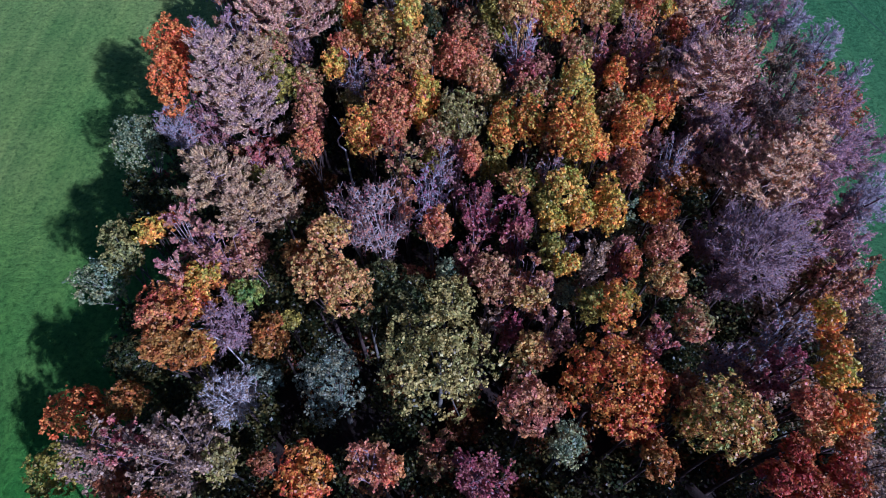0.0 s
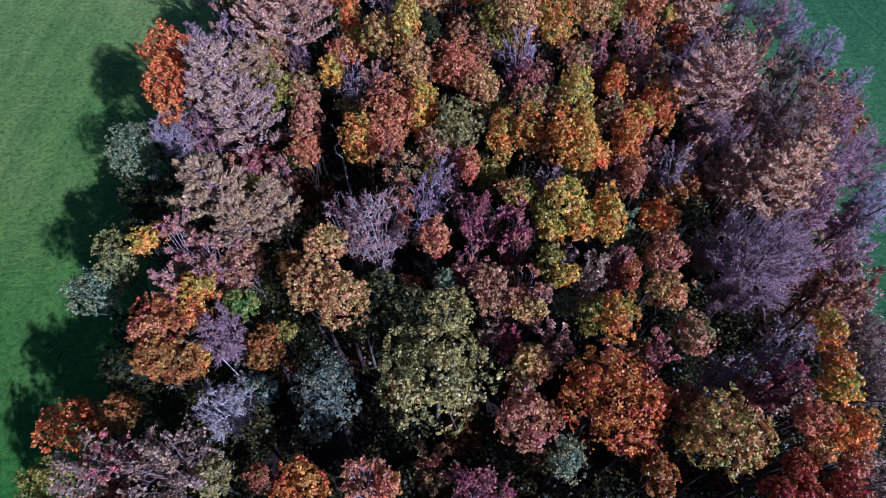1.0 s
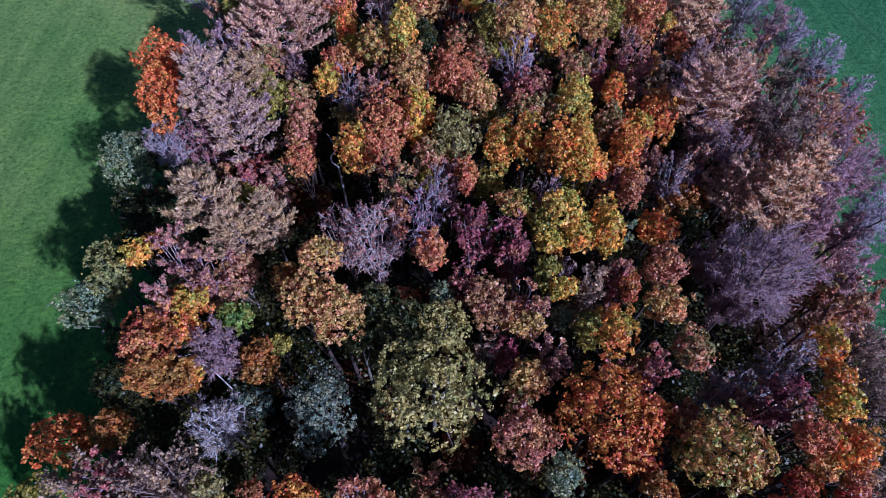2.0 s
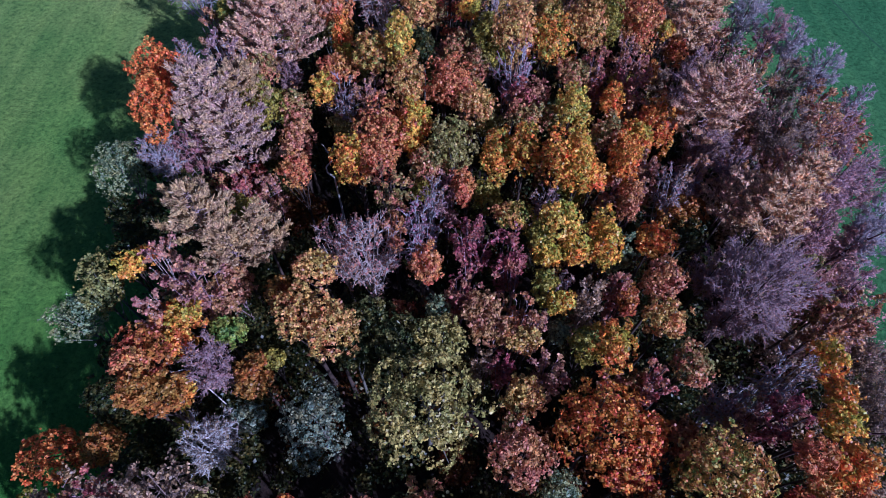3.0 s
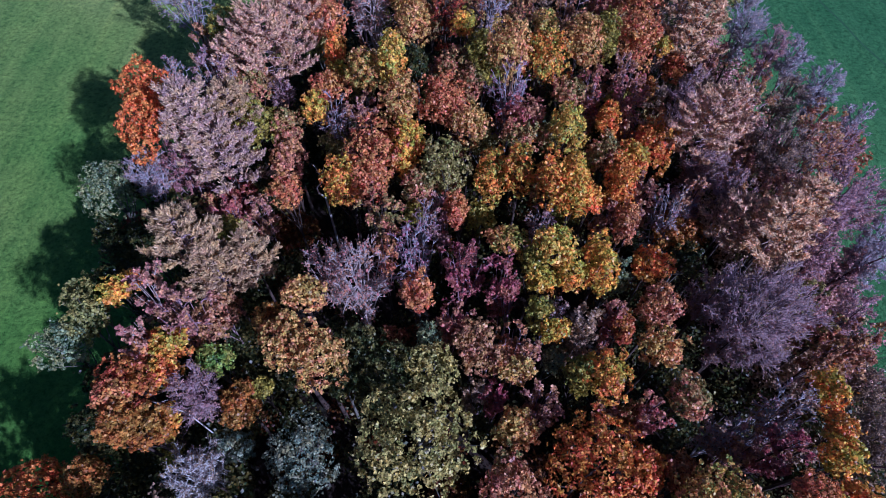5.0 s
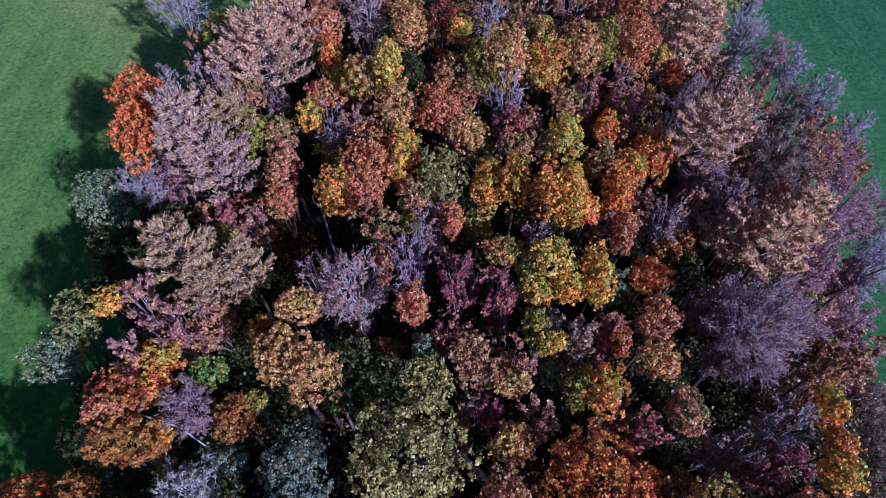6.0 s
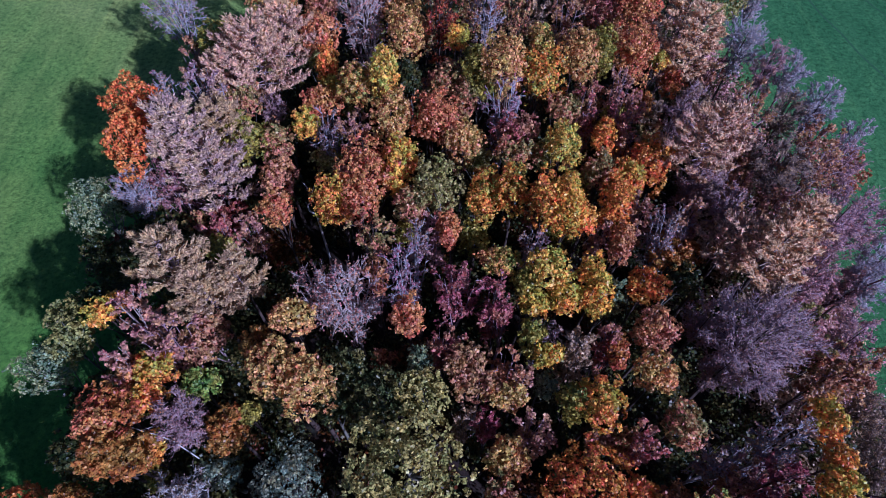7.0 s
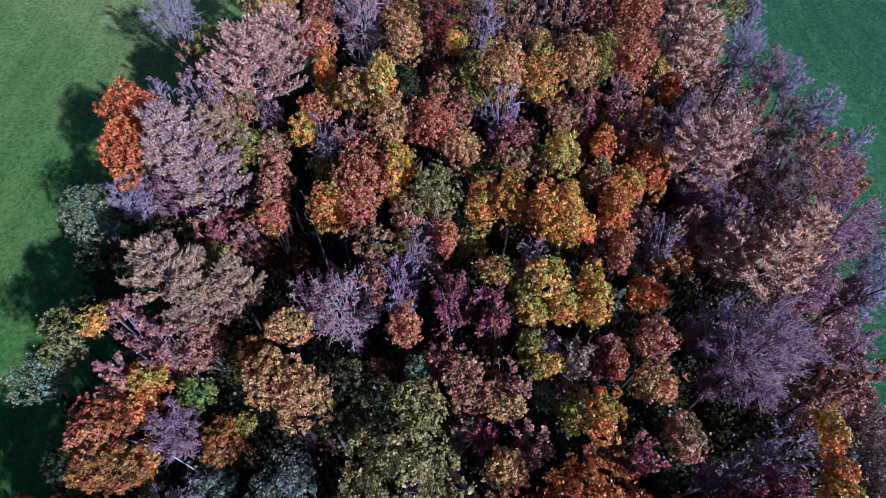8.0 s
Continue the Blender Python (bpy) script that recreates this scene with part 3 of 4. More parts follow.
leafy_tree(-23.3, 24.7, 16.3, 1.2, 1.5, 1.5, "pinkred")
leafy_tree(-18.2, 24.4, 14.5, 1.8, 1.5, 1.5, "green")
leafy_tree(-22.7, 20.7, 19.6, 2.4, 2.2, 2.2, "redrust")
# next two trees are added to lengthen the rim's shadow on the meadow
leafy_tree(-22.8, 19.3, 19.9, 1.3, 1.5, 1.5, "pinkred")
leafy_tree(-22.0, 17.2, 20.2, 1.3, 1.6, 1.6, "rustgold")
leafy_tree(-21.6, 22.8, 16.1, 1.4, 1.6, 1.6, "orangegold")
leafy_tree(-21.2, 17.8, 18.6, 2.4, 2.1, 2.1, "rustgold")
leafy_tree(-20.6, 18.7, 15.4, 1.1, 1.5, 1.5, "gold")
twiggy_tree(-18.9, 21.1, 16.7, 2.4, 3.1, 3.1, "purple")
leafy_tree(-15.6, 20.8, 14.0, 1.8, 2.3, 2.3, "rustgold")
leafy_tree(-13.8, 22.1, 13.1, 1.0, 0.9, 0.9, "olivegold")
twiggy_tree(-17.6, 14.9, 16.4, 2.3, 3.0, 3.0, "silver")
leafy_tree(-16.7, 18.0, 10.5, 2.2, 1.5, 1.5, "slate")
leafy_tree(-21.7, 17.8, 10.4, 0.7, 1.4, 1.4, "olivegold")
leafy_tree(-31.8, 14.7, 11.7, 3.4, 2.5, 2.5, "red")
leafy_tree(-27.1, 15.1, 13.2, 1.7, 1.8, 1.8, "rustgold")
# middle left
half_bare_tree(-20.0, 43.4, 13.1, 2.5, 2.9, 2.9, "darkred")
leafy_tree(-14.3, 41.8, 16.0, 1.7, 1.9, 1.9, "pinkred")
leafy_tree(-14.3, 45.2, 17.7, 1.8, 2.7, 2.7, "pinktan")
leafy_tree(-15.2, 49.8, 17.3, 1.7, 2.3, 2.3, "tan")
leafy_tree(-15.5, 43.3, 7.7, 3.0, 2.7, 2.7, "rust")
leafy_tree(-5.0, 44.6, 20.4, 3.3, 3.6, 3.6, "pinkred")
leafy_tree(-8.2, 40.9, 19.8, 2.1, 2.8, 2.8, "orangegold")
leafy_tree(-5.5, 40.4, 19.4, 2.0, 2.2, 2.2, "orangepink")
leafy_tree(-2.4, 45.2, 19.7, 1.3, 3.4, 3.4, "gold")
half_bare_tree(-4.2, 36.7, 20.1, 2.2, 2.1, 2.1, "tan")
leafy_tree(1.6, 42.9, 19.8, 2.7, 3.0, 3.0, "olivetan")
leafy_tree(-0.8, 40.8, 18.1, 1.7, 2.0, 2.0, "tan")
leafy_tree(-1.3, 39.1, 15.6, 1.1, 1.4, 1.4, "olivegold")
bare_tree(-0.0, 37.5, 18.1, 1.2, 2.0, 2.0, "blue")
bare_tree(-6.0, 31.3, 20.0, 3.5, 3.5, 3.5, "silvermauve")
bare_tree(-9.0, 32.5, 18.1, 2.4, 2.1, 2.1, "silvermauve")
bare_tree(-1.3, 33.6, 18.9, 1.8, 2.4, 2.4, "bluerose")
half_bare_tree(-3.7, 33.6, 17.8, 1.2, 1.5, 1.5, "pinkorange")
leafy_tree(-0.6, 28.2, 20.2, 1.5, 1.8, 1.8, "orangepink")
leafy_tree(-10.5, 29.1, 18.0, 2.1, 1.7, 1.7, "tangold")
leafy_tree(-13.3, 27.0, 16.9, 1.3, 1.7, 1.7, "rustgold")
leafy_tree(-10.6, 24.2, 20.0, 2.5, 2.5, 2.5, "tangold")
leafy_tree(-8.1, 22.7, 20.0, 2.3, 2.5, 2.5, "tangold")
leafy_tree(-5.4, 25.1, 16.3, 2.1, 2.3, 2.3, "mossgreen")
leafy_tree(-6.9, 22.5, 15.6, 1.3, 2.1, 2.1, "mossgreen")
leafy_tree(-2.9, 26.8, 13.1, 1.3, 1.0, 1.0, "brown")
leafy_tree(0.3, 25.9, 15.6, 1.2, 1.5, 1.5, "sage")
# middle
leafy_tree(2.8, 38.1, 18.2, 1.2, 2.1, 2.1, "orangepink")
half_bare_tree(1.2, 38.7, 17.3, 1.1, 1.9, 1.9, "pinklilac")
half_bare_tree(3.5, 32.1, 19.3, 2.7, 2.9, 2.9, "magenta")
half_bare_tree(6.8, 30.9, 18.2, 1.6, 2.2, 2.2, "magenta")
leafy_tree(7.2, 29.6, 17.2, 1.0, 1.1, 1.1, "magenta")
leafy_tree(7.4, 34.3, 18.2, 2.1, 1.4, 1.4, "yellowbrown")
leafy_tree(6.1, 42.3, 19.1, 1.5, 3.0, 3.0, "goldrust")
leafy_tree(8.7, 42.5, 19.8, 2.0, 3.0, 3.0, "goldrust")
leafy_tree(11.7, 40.0, 21.0, 1.7, 2.9, 2.9, "orangegold")
leafy_tree(13.6, 39.7, 21.4, 1.6, 3.4, 3.4, "gold")
leafy_tree(15.4, 39.2, 18.3, 1.2, 1.7, 1.7, "orange")
leafy_tree(11.2, 33.0, 19.9, 1.9, 2.0, 2.0, "yellow")
leafy_tree(9.5, 32.3, 17.9, 1.2, 1.6, 1.6, "olivegold")
leafy_tree(10.1, 30.5, 17.4, 1.5, 1.3, 1.3, "gold")
leafy_tree(12.8, 31.4, 18.0, 1.6, 2.0, 2.0, "gold")
leafy_tree(15.5, 32.3, 19.0, 1.5, 3.0, 3.0, "gold")
bare_tree(11.2, 38.5, 15.7, 1.7, 1.5, 1.5, "blue")
leafy_tree(9.8, 27.7, 17.1, 1.3, 1.8, 1.8, "olivegold")
bare_tree(11.0, 28.3, 16.7, 1.3, 1.4, 1.4, "silverblue")
leafy_tree(10.9, 25.9, 16.7, 1.5, 1.1, 1.1, "gold")
half_bare_tree(13.5, 26.2, 18.1, 1.4, 1.8, 1.8, "greige")
half_bare_tree(16.1, 27.4, 17.5, 1.2, 1.5, 1.5, "rose")
leafy_tree(16.8, 26.3, 17.0, 0.9, 1.6, 1.6, "redrust")
half_bare_tree(17.7, 32.9, 16.0, 1.1, 1.9, 1.9, "sage")
leafy_tree(21.0, 33.5, 15.8, 2.0, 1.9, 1.9, "orange")
leafy_tree(20.8, 28.8, 16.5, 1.9, 2.3, 2.3, "pinktan")
leafy_tree(20.1, 24.9, 16.5, 2.1, 1.9, 1.9, "tangold")
leafy_tree(18.9, 41.5, 18.7, 1.5, 3.1, 3.1, "orange")
leafy_tree(18.9, 37.3, 17.2, 1.2, 2.1, 2.1, "pinkorange")
half_bare_tree(21.3, 41.1, 17.8, 1.5, 2.4, 2.4, "mauvebrown")
half_bare_tree(17.3, 38.5, 16.4, 1.3, 1.6, 1.6, "mauvebrown")
half_bare_tree(2.4, 27.2, 17.3, 1.9, 1.5, 1.5, "rose")
leafy_tree(4.1, 25.4, 17.2, 2.0, 1.5, 1.5, "pinkbrown")
half_bare_tree(7.5, 24.8, 18.1, 1.6, 1.9, 1.9, "pinkorange")
half_bare_tree(8.8, 24.0, 17.2, 0.9, 1.2, 1.2, "mauvebrown")
leafy_tree(5.0, 23.4, 17.0, 2.3, 1.4, 1.4, "pinkbrown")
leafy_tree(7.3, 22.5, 17.1, 1.9, 1.2, 1.2, "tangold")
half_bare_tree(5.7, 20.8, 15.7, 0.8, 1.4, 1.4, "magenta")
half_bare_tree(4.0, 21.0, 15.5, 1.0, 1.4, 1.4, "greige")
half_bare_tree(9.4, 19.9, 17.5, 1.4, 1.9, 1.9, "mauvebrown")
leafy_tree(7.3, 18.1, 16.8, 1.6, 1.8, 1.8, "tangold")
leafy_tree(14.6, 21.8, 18.4, 2.1, 2.2, 2.2, "orangegold")
leafy_tree(12.6, 22.2, 17.2, 1.2, 1.7, 1.7, "olivegold")
leafy_tree(10.9, 24.0, 15.2, 0.9, 1.3, 1.3, "sage")
half_bare_tree(15.2, 20.1, 13.7, 1.4, 1.0, 1.0, "mauvebrown")
half_bare_tree(17.8, 18.8, 18.3, 1.2, 1.7, 1.7, "rose")
half_bare_tree(17.1, 19.8, 14.8, 1.1, 1.4, 1.4, "tan")
leafy_tree(-0.5, 17.0, 21.0, 5.0, 4.8, 4.8, "olive")
leafy_tree(-2.8, 23.0, 16.8, 3.0, 2.3, 2.3, "mossgreen")
leafy_tree(0.6, 23.1, 16.8, 2.6, 2.3, 2.3, "olive")
leafy_tree(-9.6, 16.3, 16.5, 2.8, 3.7, 3.7, "slate")
# right
leafy_tree(20.7, 20.1, 18.4, 1.6, 1.9, 1.9, "tan")
twiggy_tree(28.2, 27.2, 21.1, 4.8, 5.0, 5.0, "purple")
twiggy_tree(26.2, 30.6, 16.1, 2.2, 2.5, 2.5, "purple")
twiggy_tree(27.3, 26.3, 14.1, 2.6, 2.4, 2.4, "purple")
bare_tree(24.0, 18.2, 16.3, 2.1, 1.5, 1.5, "silverblue")
half_bare_tree(25.3, 17.0, 16.1, 1.3, 1.3, 1.3, "mauvebrown")
bare_tree(28.2, 19.2, 18.4, 2.1, 2.5, 2.5, "blue")
half_bare_tree(27.3, 16.1, 19.1, 1.7, 1.8, 1.8, "magenta")
leafy_tree(32.3, 20.9, 17.4, 1.2, 2.0, 2.0, "orangegold")
leafy_tree(31.4, 17.5, 18.0, 1.2, 1.4, 1.4, "orange")
leafy_tree(30.5, 15.6, 18.7, 1.5, 1.8, 1.8, "gold")
bare_tree(23.0, 38.5, 18.7, 1.8, 2.3, 2.3, "blue")
half_bare_tree(25.6, 39.6, 18.2, 1.9, 2.1, 2.1, "mauvebrown")
leafy_tree(24.7, 37.5, 15.4, 2.8, 2.2, 2.2, "rustgold")
leafy_tree(24.9, 34.9, 14.3, 2.0, 1.6, 1.6, "oliveshade")
larch_tree(34.8, 37.8, 20.3, 2.4, 2.6, 3.4, "tancream")
larch_tree(31.5, 34.9, 20.4, 3.4, 2.9, 3.7, "tancream")
larch_tree(28.7, 36.9, 18.8, 2.5, 2.4, 3.1, "pinkcream")
twiggy_tree(40.7, 40.7, 19.0, 2.8, 3.4, 3.4, "pinklilac")
twiggy_tree(44.4, 40.7, 16.1, 2.2, 2.8, 2.8, "pinklilac")
twiggy_tree(41.1, 38.9, 14.1, 2.2, 1.9, 1.9, "pinklilac")
twiggy_tree(29.4, 40.4, 18.8, 2.3, 1.8, 1.8, "purple")
twiggy_tree(45.7, 38.2, 13.7, 2.0, 2.4, 2.4, "bluelilac")
twiggy_tree(41.6, 34.5, 13.9, 1.9, 2.2, 2.2, "pinklilac")
twiggy_tree(24.6, 39.5, 16.8, 1.9, 1.6, 1.6, "silverblue")
twiggy_tree(36.7, 34.3, 17.0, 1.8, 2.4, 2.4, "pinklilac")
twiggy_tree(42.3, 34.5, 15.7, 1.9, 2.8, 2.8, "bluelilac")
twiggy_tree(38.0, 28.7, 16.7, 2.1, 2.0, 2.0, "pinklilac")
half_bare_tree(34.6, 30.4, 16.0, 1.5, 1.5, 1.5, "olivetan")
twiggy_tree(33.0, 33.1, 14.6, 2.4, 1.4, 1.4, "greige")
half_bare_tree(35.0, 26.8, 16.4, 0.7, 1.3, 1.3, "tan")
half_bare_tree(37.7, 25.0, 16.8, 1.8, 2.4, 2.4, "pinkbrown")
twiggy_tree(40.3, 23.2, 11.8, 1.5, 2.5, 2.5, "greige")
twiggy_tree(39.9, 19.3, 11.9, 1.4, 3.5, 3.5, "greige")
half_bare_tree(35.8, 25.1, 14.9, 1.7, 1.7, 1.7, "pinkbrown")
# upper right
larch_tree(30.9, 62.7, 21.3, 3.2, 3.3, 4.2, "tancream")
leafy_tree(24.0, 62.7, 21.3, 2.8, 4.3, 4.3, "pinkred")
leafy_tree(27.5, 62.6, 16.8, 0.9, 1.3, 1.3, "yellow")
leafy_tree(29.7, 62.3, 14.4, 1.3, 1.9, 1.9, "redrust")
twiggy_tree(38.0, 65.2, 19.4, 2.4, 3.7, 3.7, "bluelilac")
twiggy_tree(40.0, 61.9, 18.9, 1.7, 3.1, 3.1, "pinklilac")
twiggy_tree(42.7, 61.0, 18.2, 1.1, 3.1, 3.1, "bluelilac")
twiggy_tree(28.3, 53.4, 19.2, 2.5, 2.4, 2.4, "purple")
larch_tree(27.9, 46.8, 21.9, 4.3, 3.2, 4.1, "pinkcream")
twiggy_tree(28.7, 45.6, 16.3, 3.3, 2.1, 2.1, "purple")
half_bare_tree(35.1, 53.7, 19.5, 1.9, 4.1, 4.1, "pinkbrown")
twiggy_tree(40.5, 55.5, 17.1, 2.7, 2.9, 2.9, "greige")
twiggy_tree(43.5, 55.0, 18.9, 2.2, 2.8, 2.8, "bluelilac")
bare_tree(48.2, 53.4, 15.2, 2.0, 1.7, 1.7, "bluelilac")
half_bare_tree(42.2, 50.8, 17.2, 2.6, 2.2, 2.2, "pinkbrown")
half_bare_tree(41.0, 47.2, 18.2, 3.6, 3.8, 3.8, "pinkbrown")
twiggy_tree(46.1, 49.9, 14.9, 1.4, 3.5, 3.5, "pinklilac")
leafy_tree(48.9, 51.1, 12.4, 0.6, 3.4, 3.4, "pinkorange")
twiggy_tree(37.2, 47.2, 18.2, 2.8, 3.6, 3.6, "greige")
# upper middle
leafy_tree(3.9, 64.3, 19.0, 1.4, 1.8, 1.8, "gold")
leafy_tree(5.6, 58.1, 20.9, 1.5, 2.8, 2.8, "olivegold")
leafy_tree(8.5, 56.9, 23.2, 2.7, 3.4, 3.4, "tangold")
leafy_tree(13.2, 63.0, 19.9, 1.6, 2.1, 2.1, "yellowbrown")
leafy_tree(12.9, 57.2, 21.0, 2.8, 3.1, 3.1, "goldrust")
leafy_tree(17.2, 60.1, 21.5, 2.3, 3.5, 3.5, "tangold")
leafy_tree(20.2, 61.7, 20.3, 1.4, 3.0, 3.0, "olivegold")
leafy_tree(6.6, 55.8, 18.6, 1.5, 1.4, 1.4, "olivegold")
bare_tree(8.7, 52.9, 20.6, 2.7, 3.0, 3.0, "bluerose")
leafy_tree(9.9, 50.2, 18.5, 2.5, 1.9, 1.9, "rose")
leafy_tree(14.2, 47.6, 20.1, 2.0, 2.7, 2.7, "yellow")
leafy_tree(15.0, 53.3, 18.5, 2.0, 2.0, 2.0, "tan")
half_bare_tree(17.4, 53.5, 19.5, 1.7, 2.4, 2.4, "rose")
half_bare_tree(21.3, 52.3, 20.0, 2.0, 3.1, 3.1, "rose")
leafy_tree(19.0, 50.0, 18.2, 1.3, 2.3, 2.3, "orange")
half_bare_tree(22.2, 58.3, 18.2, 1.7, 2.0, 2.0, "mauvebrown")
leafy_tree(23.1, 46.9, 18.7, 2.5, 3.2, 3.2, "orangered")
leafy_tree(20.6, 44.6, 18.0, 1.8, 2.6, 2.6, "orangegold")
half_bare_tree(21.4, 49.1, 17.1, 1.3, 1.8, 1.8, "mauvebrown")
leafy_tree(18.2, 45.7, 17.5, 1.9, 2.2, 2.2, "tan")
leafy_tree(9.8, 48.0, 17.7, 2.6, 2.0, 2.0, "tan")
leafy_tree(1.5, 51.3, 20.2, 3.0, 3.1, 3.1, "orangepink")
leafy_tree(2.8, 58.1, 18.5, 2.4, 2.4, 2.4, "tan")
leafy_tree(4.2, 48.5, 19.3, 2.2, 2.3, 2.3, "tangold")
leafy_tree(4.7, 55.2, 18.6, 1.4, 2.3, 2.3, "tan")
larch_tree(-17.6, 58.2, 22.7, 4.7, 3.1, 4.1, "pinkcream")
larch_tree(-15.8, 63.7, 21.2, 3.3, 2.8, 3.6, "pinkcream")
twiggy_tree(-16.9, 56.0, 16.5, 1.8, 1.9, 1.9, "purple")
larch_tree(-20.3, 57.2, 20.3, 3.1, 2.3, 3.0, "pinkcream")
leafy_tree(-20.0, 55.5, 17.9, 2.4, 2.4, 2.4, "tan")
leafy_tree(-18.2, 49.1, 18.9, 2.4, 3.0, 3.0, "olivegold")
leafy_tree(-12.3, 65.3, 19.4, 2.7, 2.6, 2.6, "orangepink")
leafy_tree(-10.8, 60.2, 18.7, 1.4, 2.4, 2.4, "orange")
leafy_tree(-10.2, 57.1, 17.3, 1.4, 1.4, 1.4, "gold")
leafy_tree(-6.9, 54.6, 21.0, 2.1, 2.3, 2.3, "yellowbrown")
leafy_tree(-3.8, 54.6, 23.1, 1.6, 2.6, 2.6, "yellow")
leafy_tree(-2.1, 65.0, 20.1, 2.3, 3.3, 3.3, "tangold")
leafy_tree(-1.6, 56.9, 19.6, 1.6, 2.3, 2.3, "oliveshade")
leafy_tree(-10.9, 54.6, 18.1, 2.5, 2.0, 2.0, "pinkred")
leafy_tree(-3.1, 51.5, 20.7, 2.1, 3.4, 3.4, "tangold")
bare_tree(-10.0, 51.2, 18.2, 2.0, 2.7, 2.7, "blue")
half_bare_tree(-7.3, 51.7, 17.6, 1.9, 2.2, 2.2, "mauvebrown")
leafy_tree(-12.2, 51.5, 17.8, 1.5, 1.8, 1.8, "gold")
leafy_tree(-10.4, 49.7, 14.2, 1.7, 1.6, 1.6, "olivetan")
leafy_tree(-1.4, 47.0, 18.0, 1.2, 2.1, 2.1, "orangegold")
# seen in the first seconds, in the south
leafy_tree(-33.7, 10.0, 10.2, 2.1, 2.6, 2.6, "olivegold")
half_bare_tree(-27.1, 9.7, 17.3, 1.6, 3.2, 3.2, "greige")
half_bare_tree(-25.1, 10.6, 16.3, 1.9, 2.3, 2.3, "rose")
leafy_tree(-26.4, 8.6, 12.7, 1.4, 1.7, 1.7, "brown")
half_bare_tree(-20.3, 10.0, 18.8, 4.1, 3.6, 3.6, "greige")
leafy_tree(-17.5, 9.7, 14.8, 1.4, 1.8, 1.8, "olivetan")
leafy_tree(6.6, 13.2, 18.6, 2.4, 2.5, 2.5, "pinktan")
half_bare_tree(6.6, 15.7, 16.7, 1.8, 1.2, 1.2, "tan")
leafy_tree(13.3, 14.8, 20.4, 4.2, 4.1, 4.1, "orangered")
leafy_tree(17.0, 15.1, 16.8, 1.2, 1.8, 1.8, "orange")
leafy_tree(15.1, 12.3, 15.7, 1.9, 1.6, 1.6, "redpink")
leafy_tree(20.4, 11.9, 20.8, 3.3, 3.1, 3.1, "yellowbrown")
leafy_tree(19.2, 14.7, 16.9, 1.4, 1.5, 1.5, "brown")
leafy_tree(23.2, 11.0, 17.0, 1.1, 1.2, 1.2, "orange")
leafy_tree(18.4, 11.9, 17.1, 0.9, 1.2, 1.2, "olivegold")
leafy_tree(26.8, 12.7, 19.9, 1.6, 1.6, 1.6, "orangepink")
leafy_tree(30.1, 12.1, 19.5, 1.2, 1.9, 1.9, "orange")
leafy_tree(28.6, 11.7, 19.1, 0.9, 1.3, 1.3, "orangegold")
leafy_tree(27.5, 10.9, 18.2, 1.1, 1.1, 1.1, "tangold")
leafy_tree(29.7, 10.4, 18.2, 1.1, 1.6, 1.6, "pinkorange")
leafy_tree(25.4, 9.5, 18.5, 1.1, 1.4, 1.4, "redpink")
leafy_tree(23.5, 7.6, 18.7, 1.2, 1.7, 1.7, "redpink")
leafy_tree(25.4, 7.2, 18.6, 1.6, 1.6, 1.6, "redpink")
leafy_tree(28.4, 7.7, 18.6, 1.3, 2.1, 2.1, "redpink")
leafy_tree(30.0, 10.4, 13.4, 1.4, 1.2, 1.2, "oliveshade")
leafy_tree(16.3, 9.7, 16.3, 1.3, 1.8, 1.8, "rustgold")
leafy_tree(9.8, 11.0, 15.2, 1.6, 1.8, 1.8, "sage")
half_bare_tree(2.9, 8.1, 17.9, 3.0, 2.7, 2.7, "magenta")
half_bare_tree(-0.7, 10.6, 15.3, 1.5, 2.1, 2.1, "tan")
half_bare_tree(-5.0, 8.8, 20.0, 1.6, 2.3, 2.3, "pinkorange")
leafy_tree(-3.7, 8.3, 18.8, 0.9, 1.1, 1.1, "orangepink")
leafy_tree(-9.9, 8.1, 18.8, 2.1, 2.4, 2.4, "orangered")
leafy_tree(2.2, 15.1, 6.0, 2.0, 2.0, 2.0, "rust")
leafy_tree(-15.7, 10.7, 9.2, 1.1, 1.2, 1.2, "brown")
twiggy_tree(34.0, 9.4, 14.9, 1.2, 2.6, 2.6, "greige")
# seen in the last seconds, in the north
bare_tree(-33.7, 76.5, 16.7, 4.3, 3.8, 3.8, "silverblue")
leafy_tree(-18.9, 72.3, 19.3, 3.7, 3.3, 3.3, "tangold")
leafy_tree(-13.0, 72.2, 18.8, 2.3, 2.8, 2.8, "pinktan")
bare_tree(-7.3, 69.3, 21.3, 3.4, 4.9, 4.9, "silvermauve")
leafy_tree(-2.6, 70.8, 19.1, 2.6, 3.1, 3.1, "tangold")
half_bare_tree(1.8, 68.0, 23.2, 2.3, 4.5, 4.5, "redpink")
half_bare_tree(5.6, 72.0, 18.7, 2.2, 2.6, 2.6, "tan")
bare_tree(7.3, 66.7, 21.4, 1.9, 3.5, 3.5, "silverblue")
half_bare_tree(11.1, 71.3, 18.8, 2.2, 2.6, 2.6, "tan")
half_bare_tree(14.7, 72.4, 17.4, 1.8, 2.2, 2.2, "greige")
half_bare_tree(17.4, 71.1, 18.8, 2.5, 2.6, 2.6, "pinkbrown")
leafy_tree(22.1, 73.3, 18.3, 2.2, 3.2, 3.2, "rose")
leafy_tree(26.1, 70.9, 20.0, 3.0, 3.0, 3.0, "pinkred")
larch_tree(33.4, 73.1, 19.0, 3.3, 3.1, 4.0, "tancream")
leafy_tree(39.3, 75.8, 16.6, 2.4, 2.6, 2.6, "olivetan")
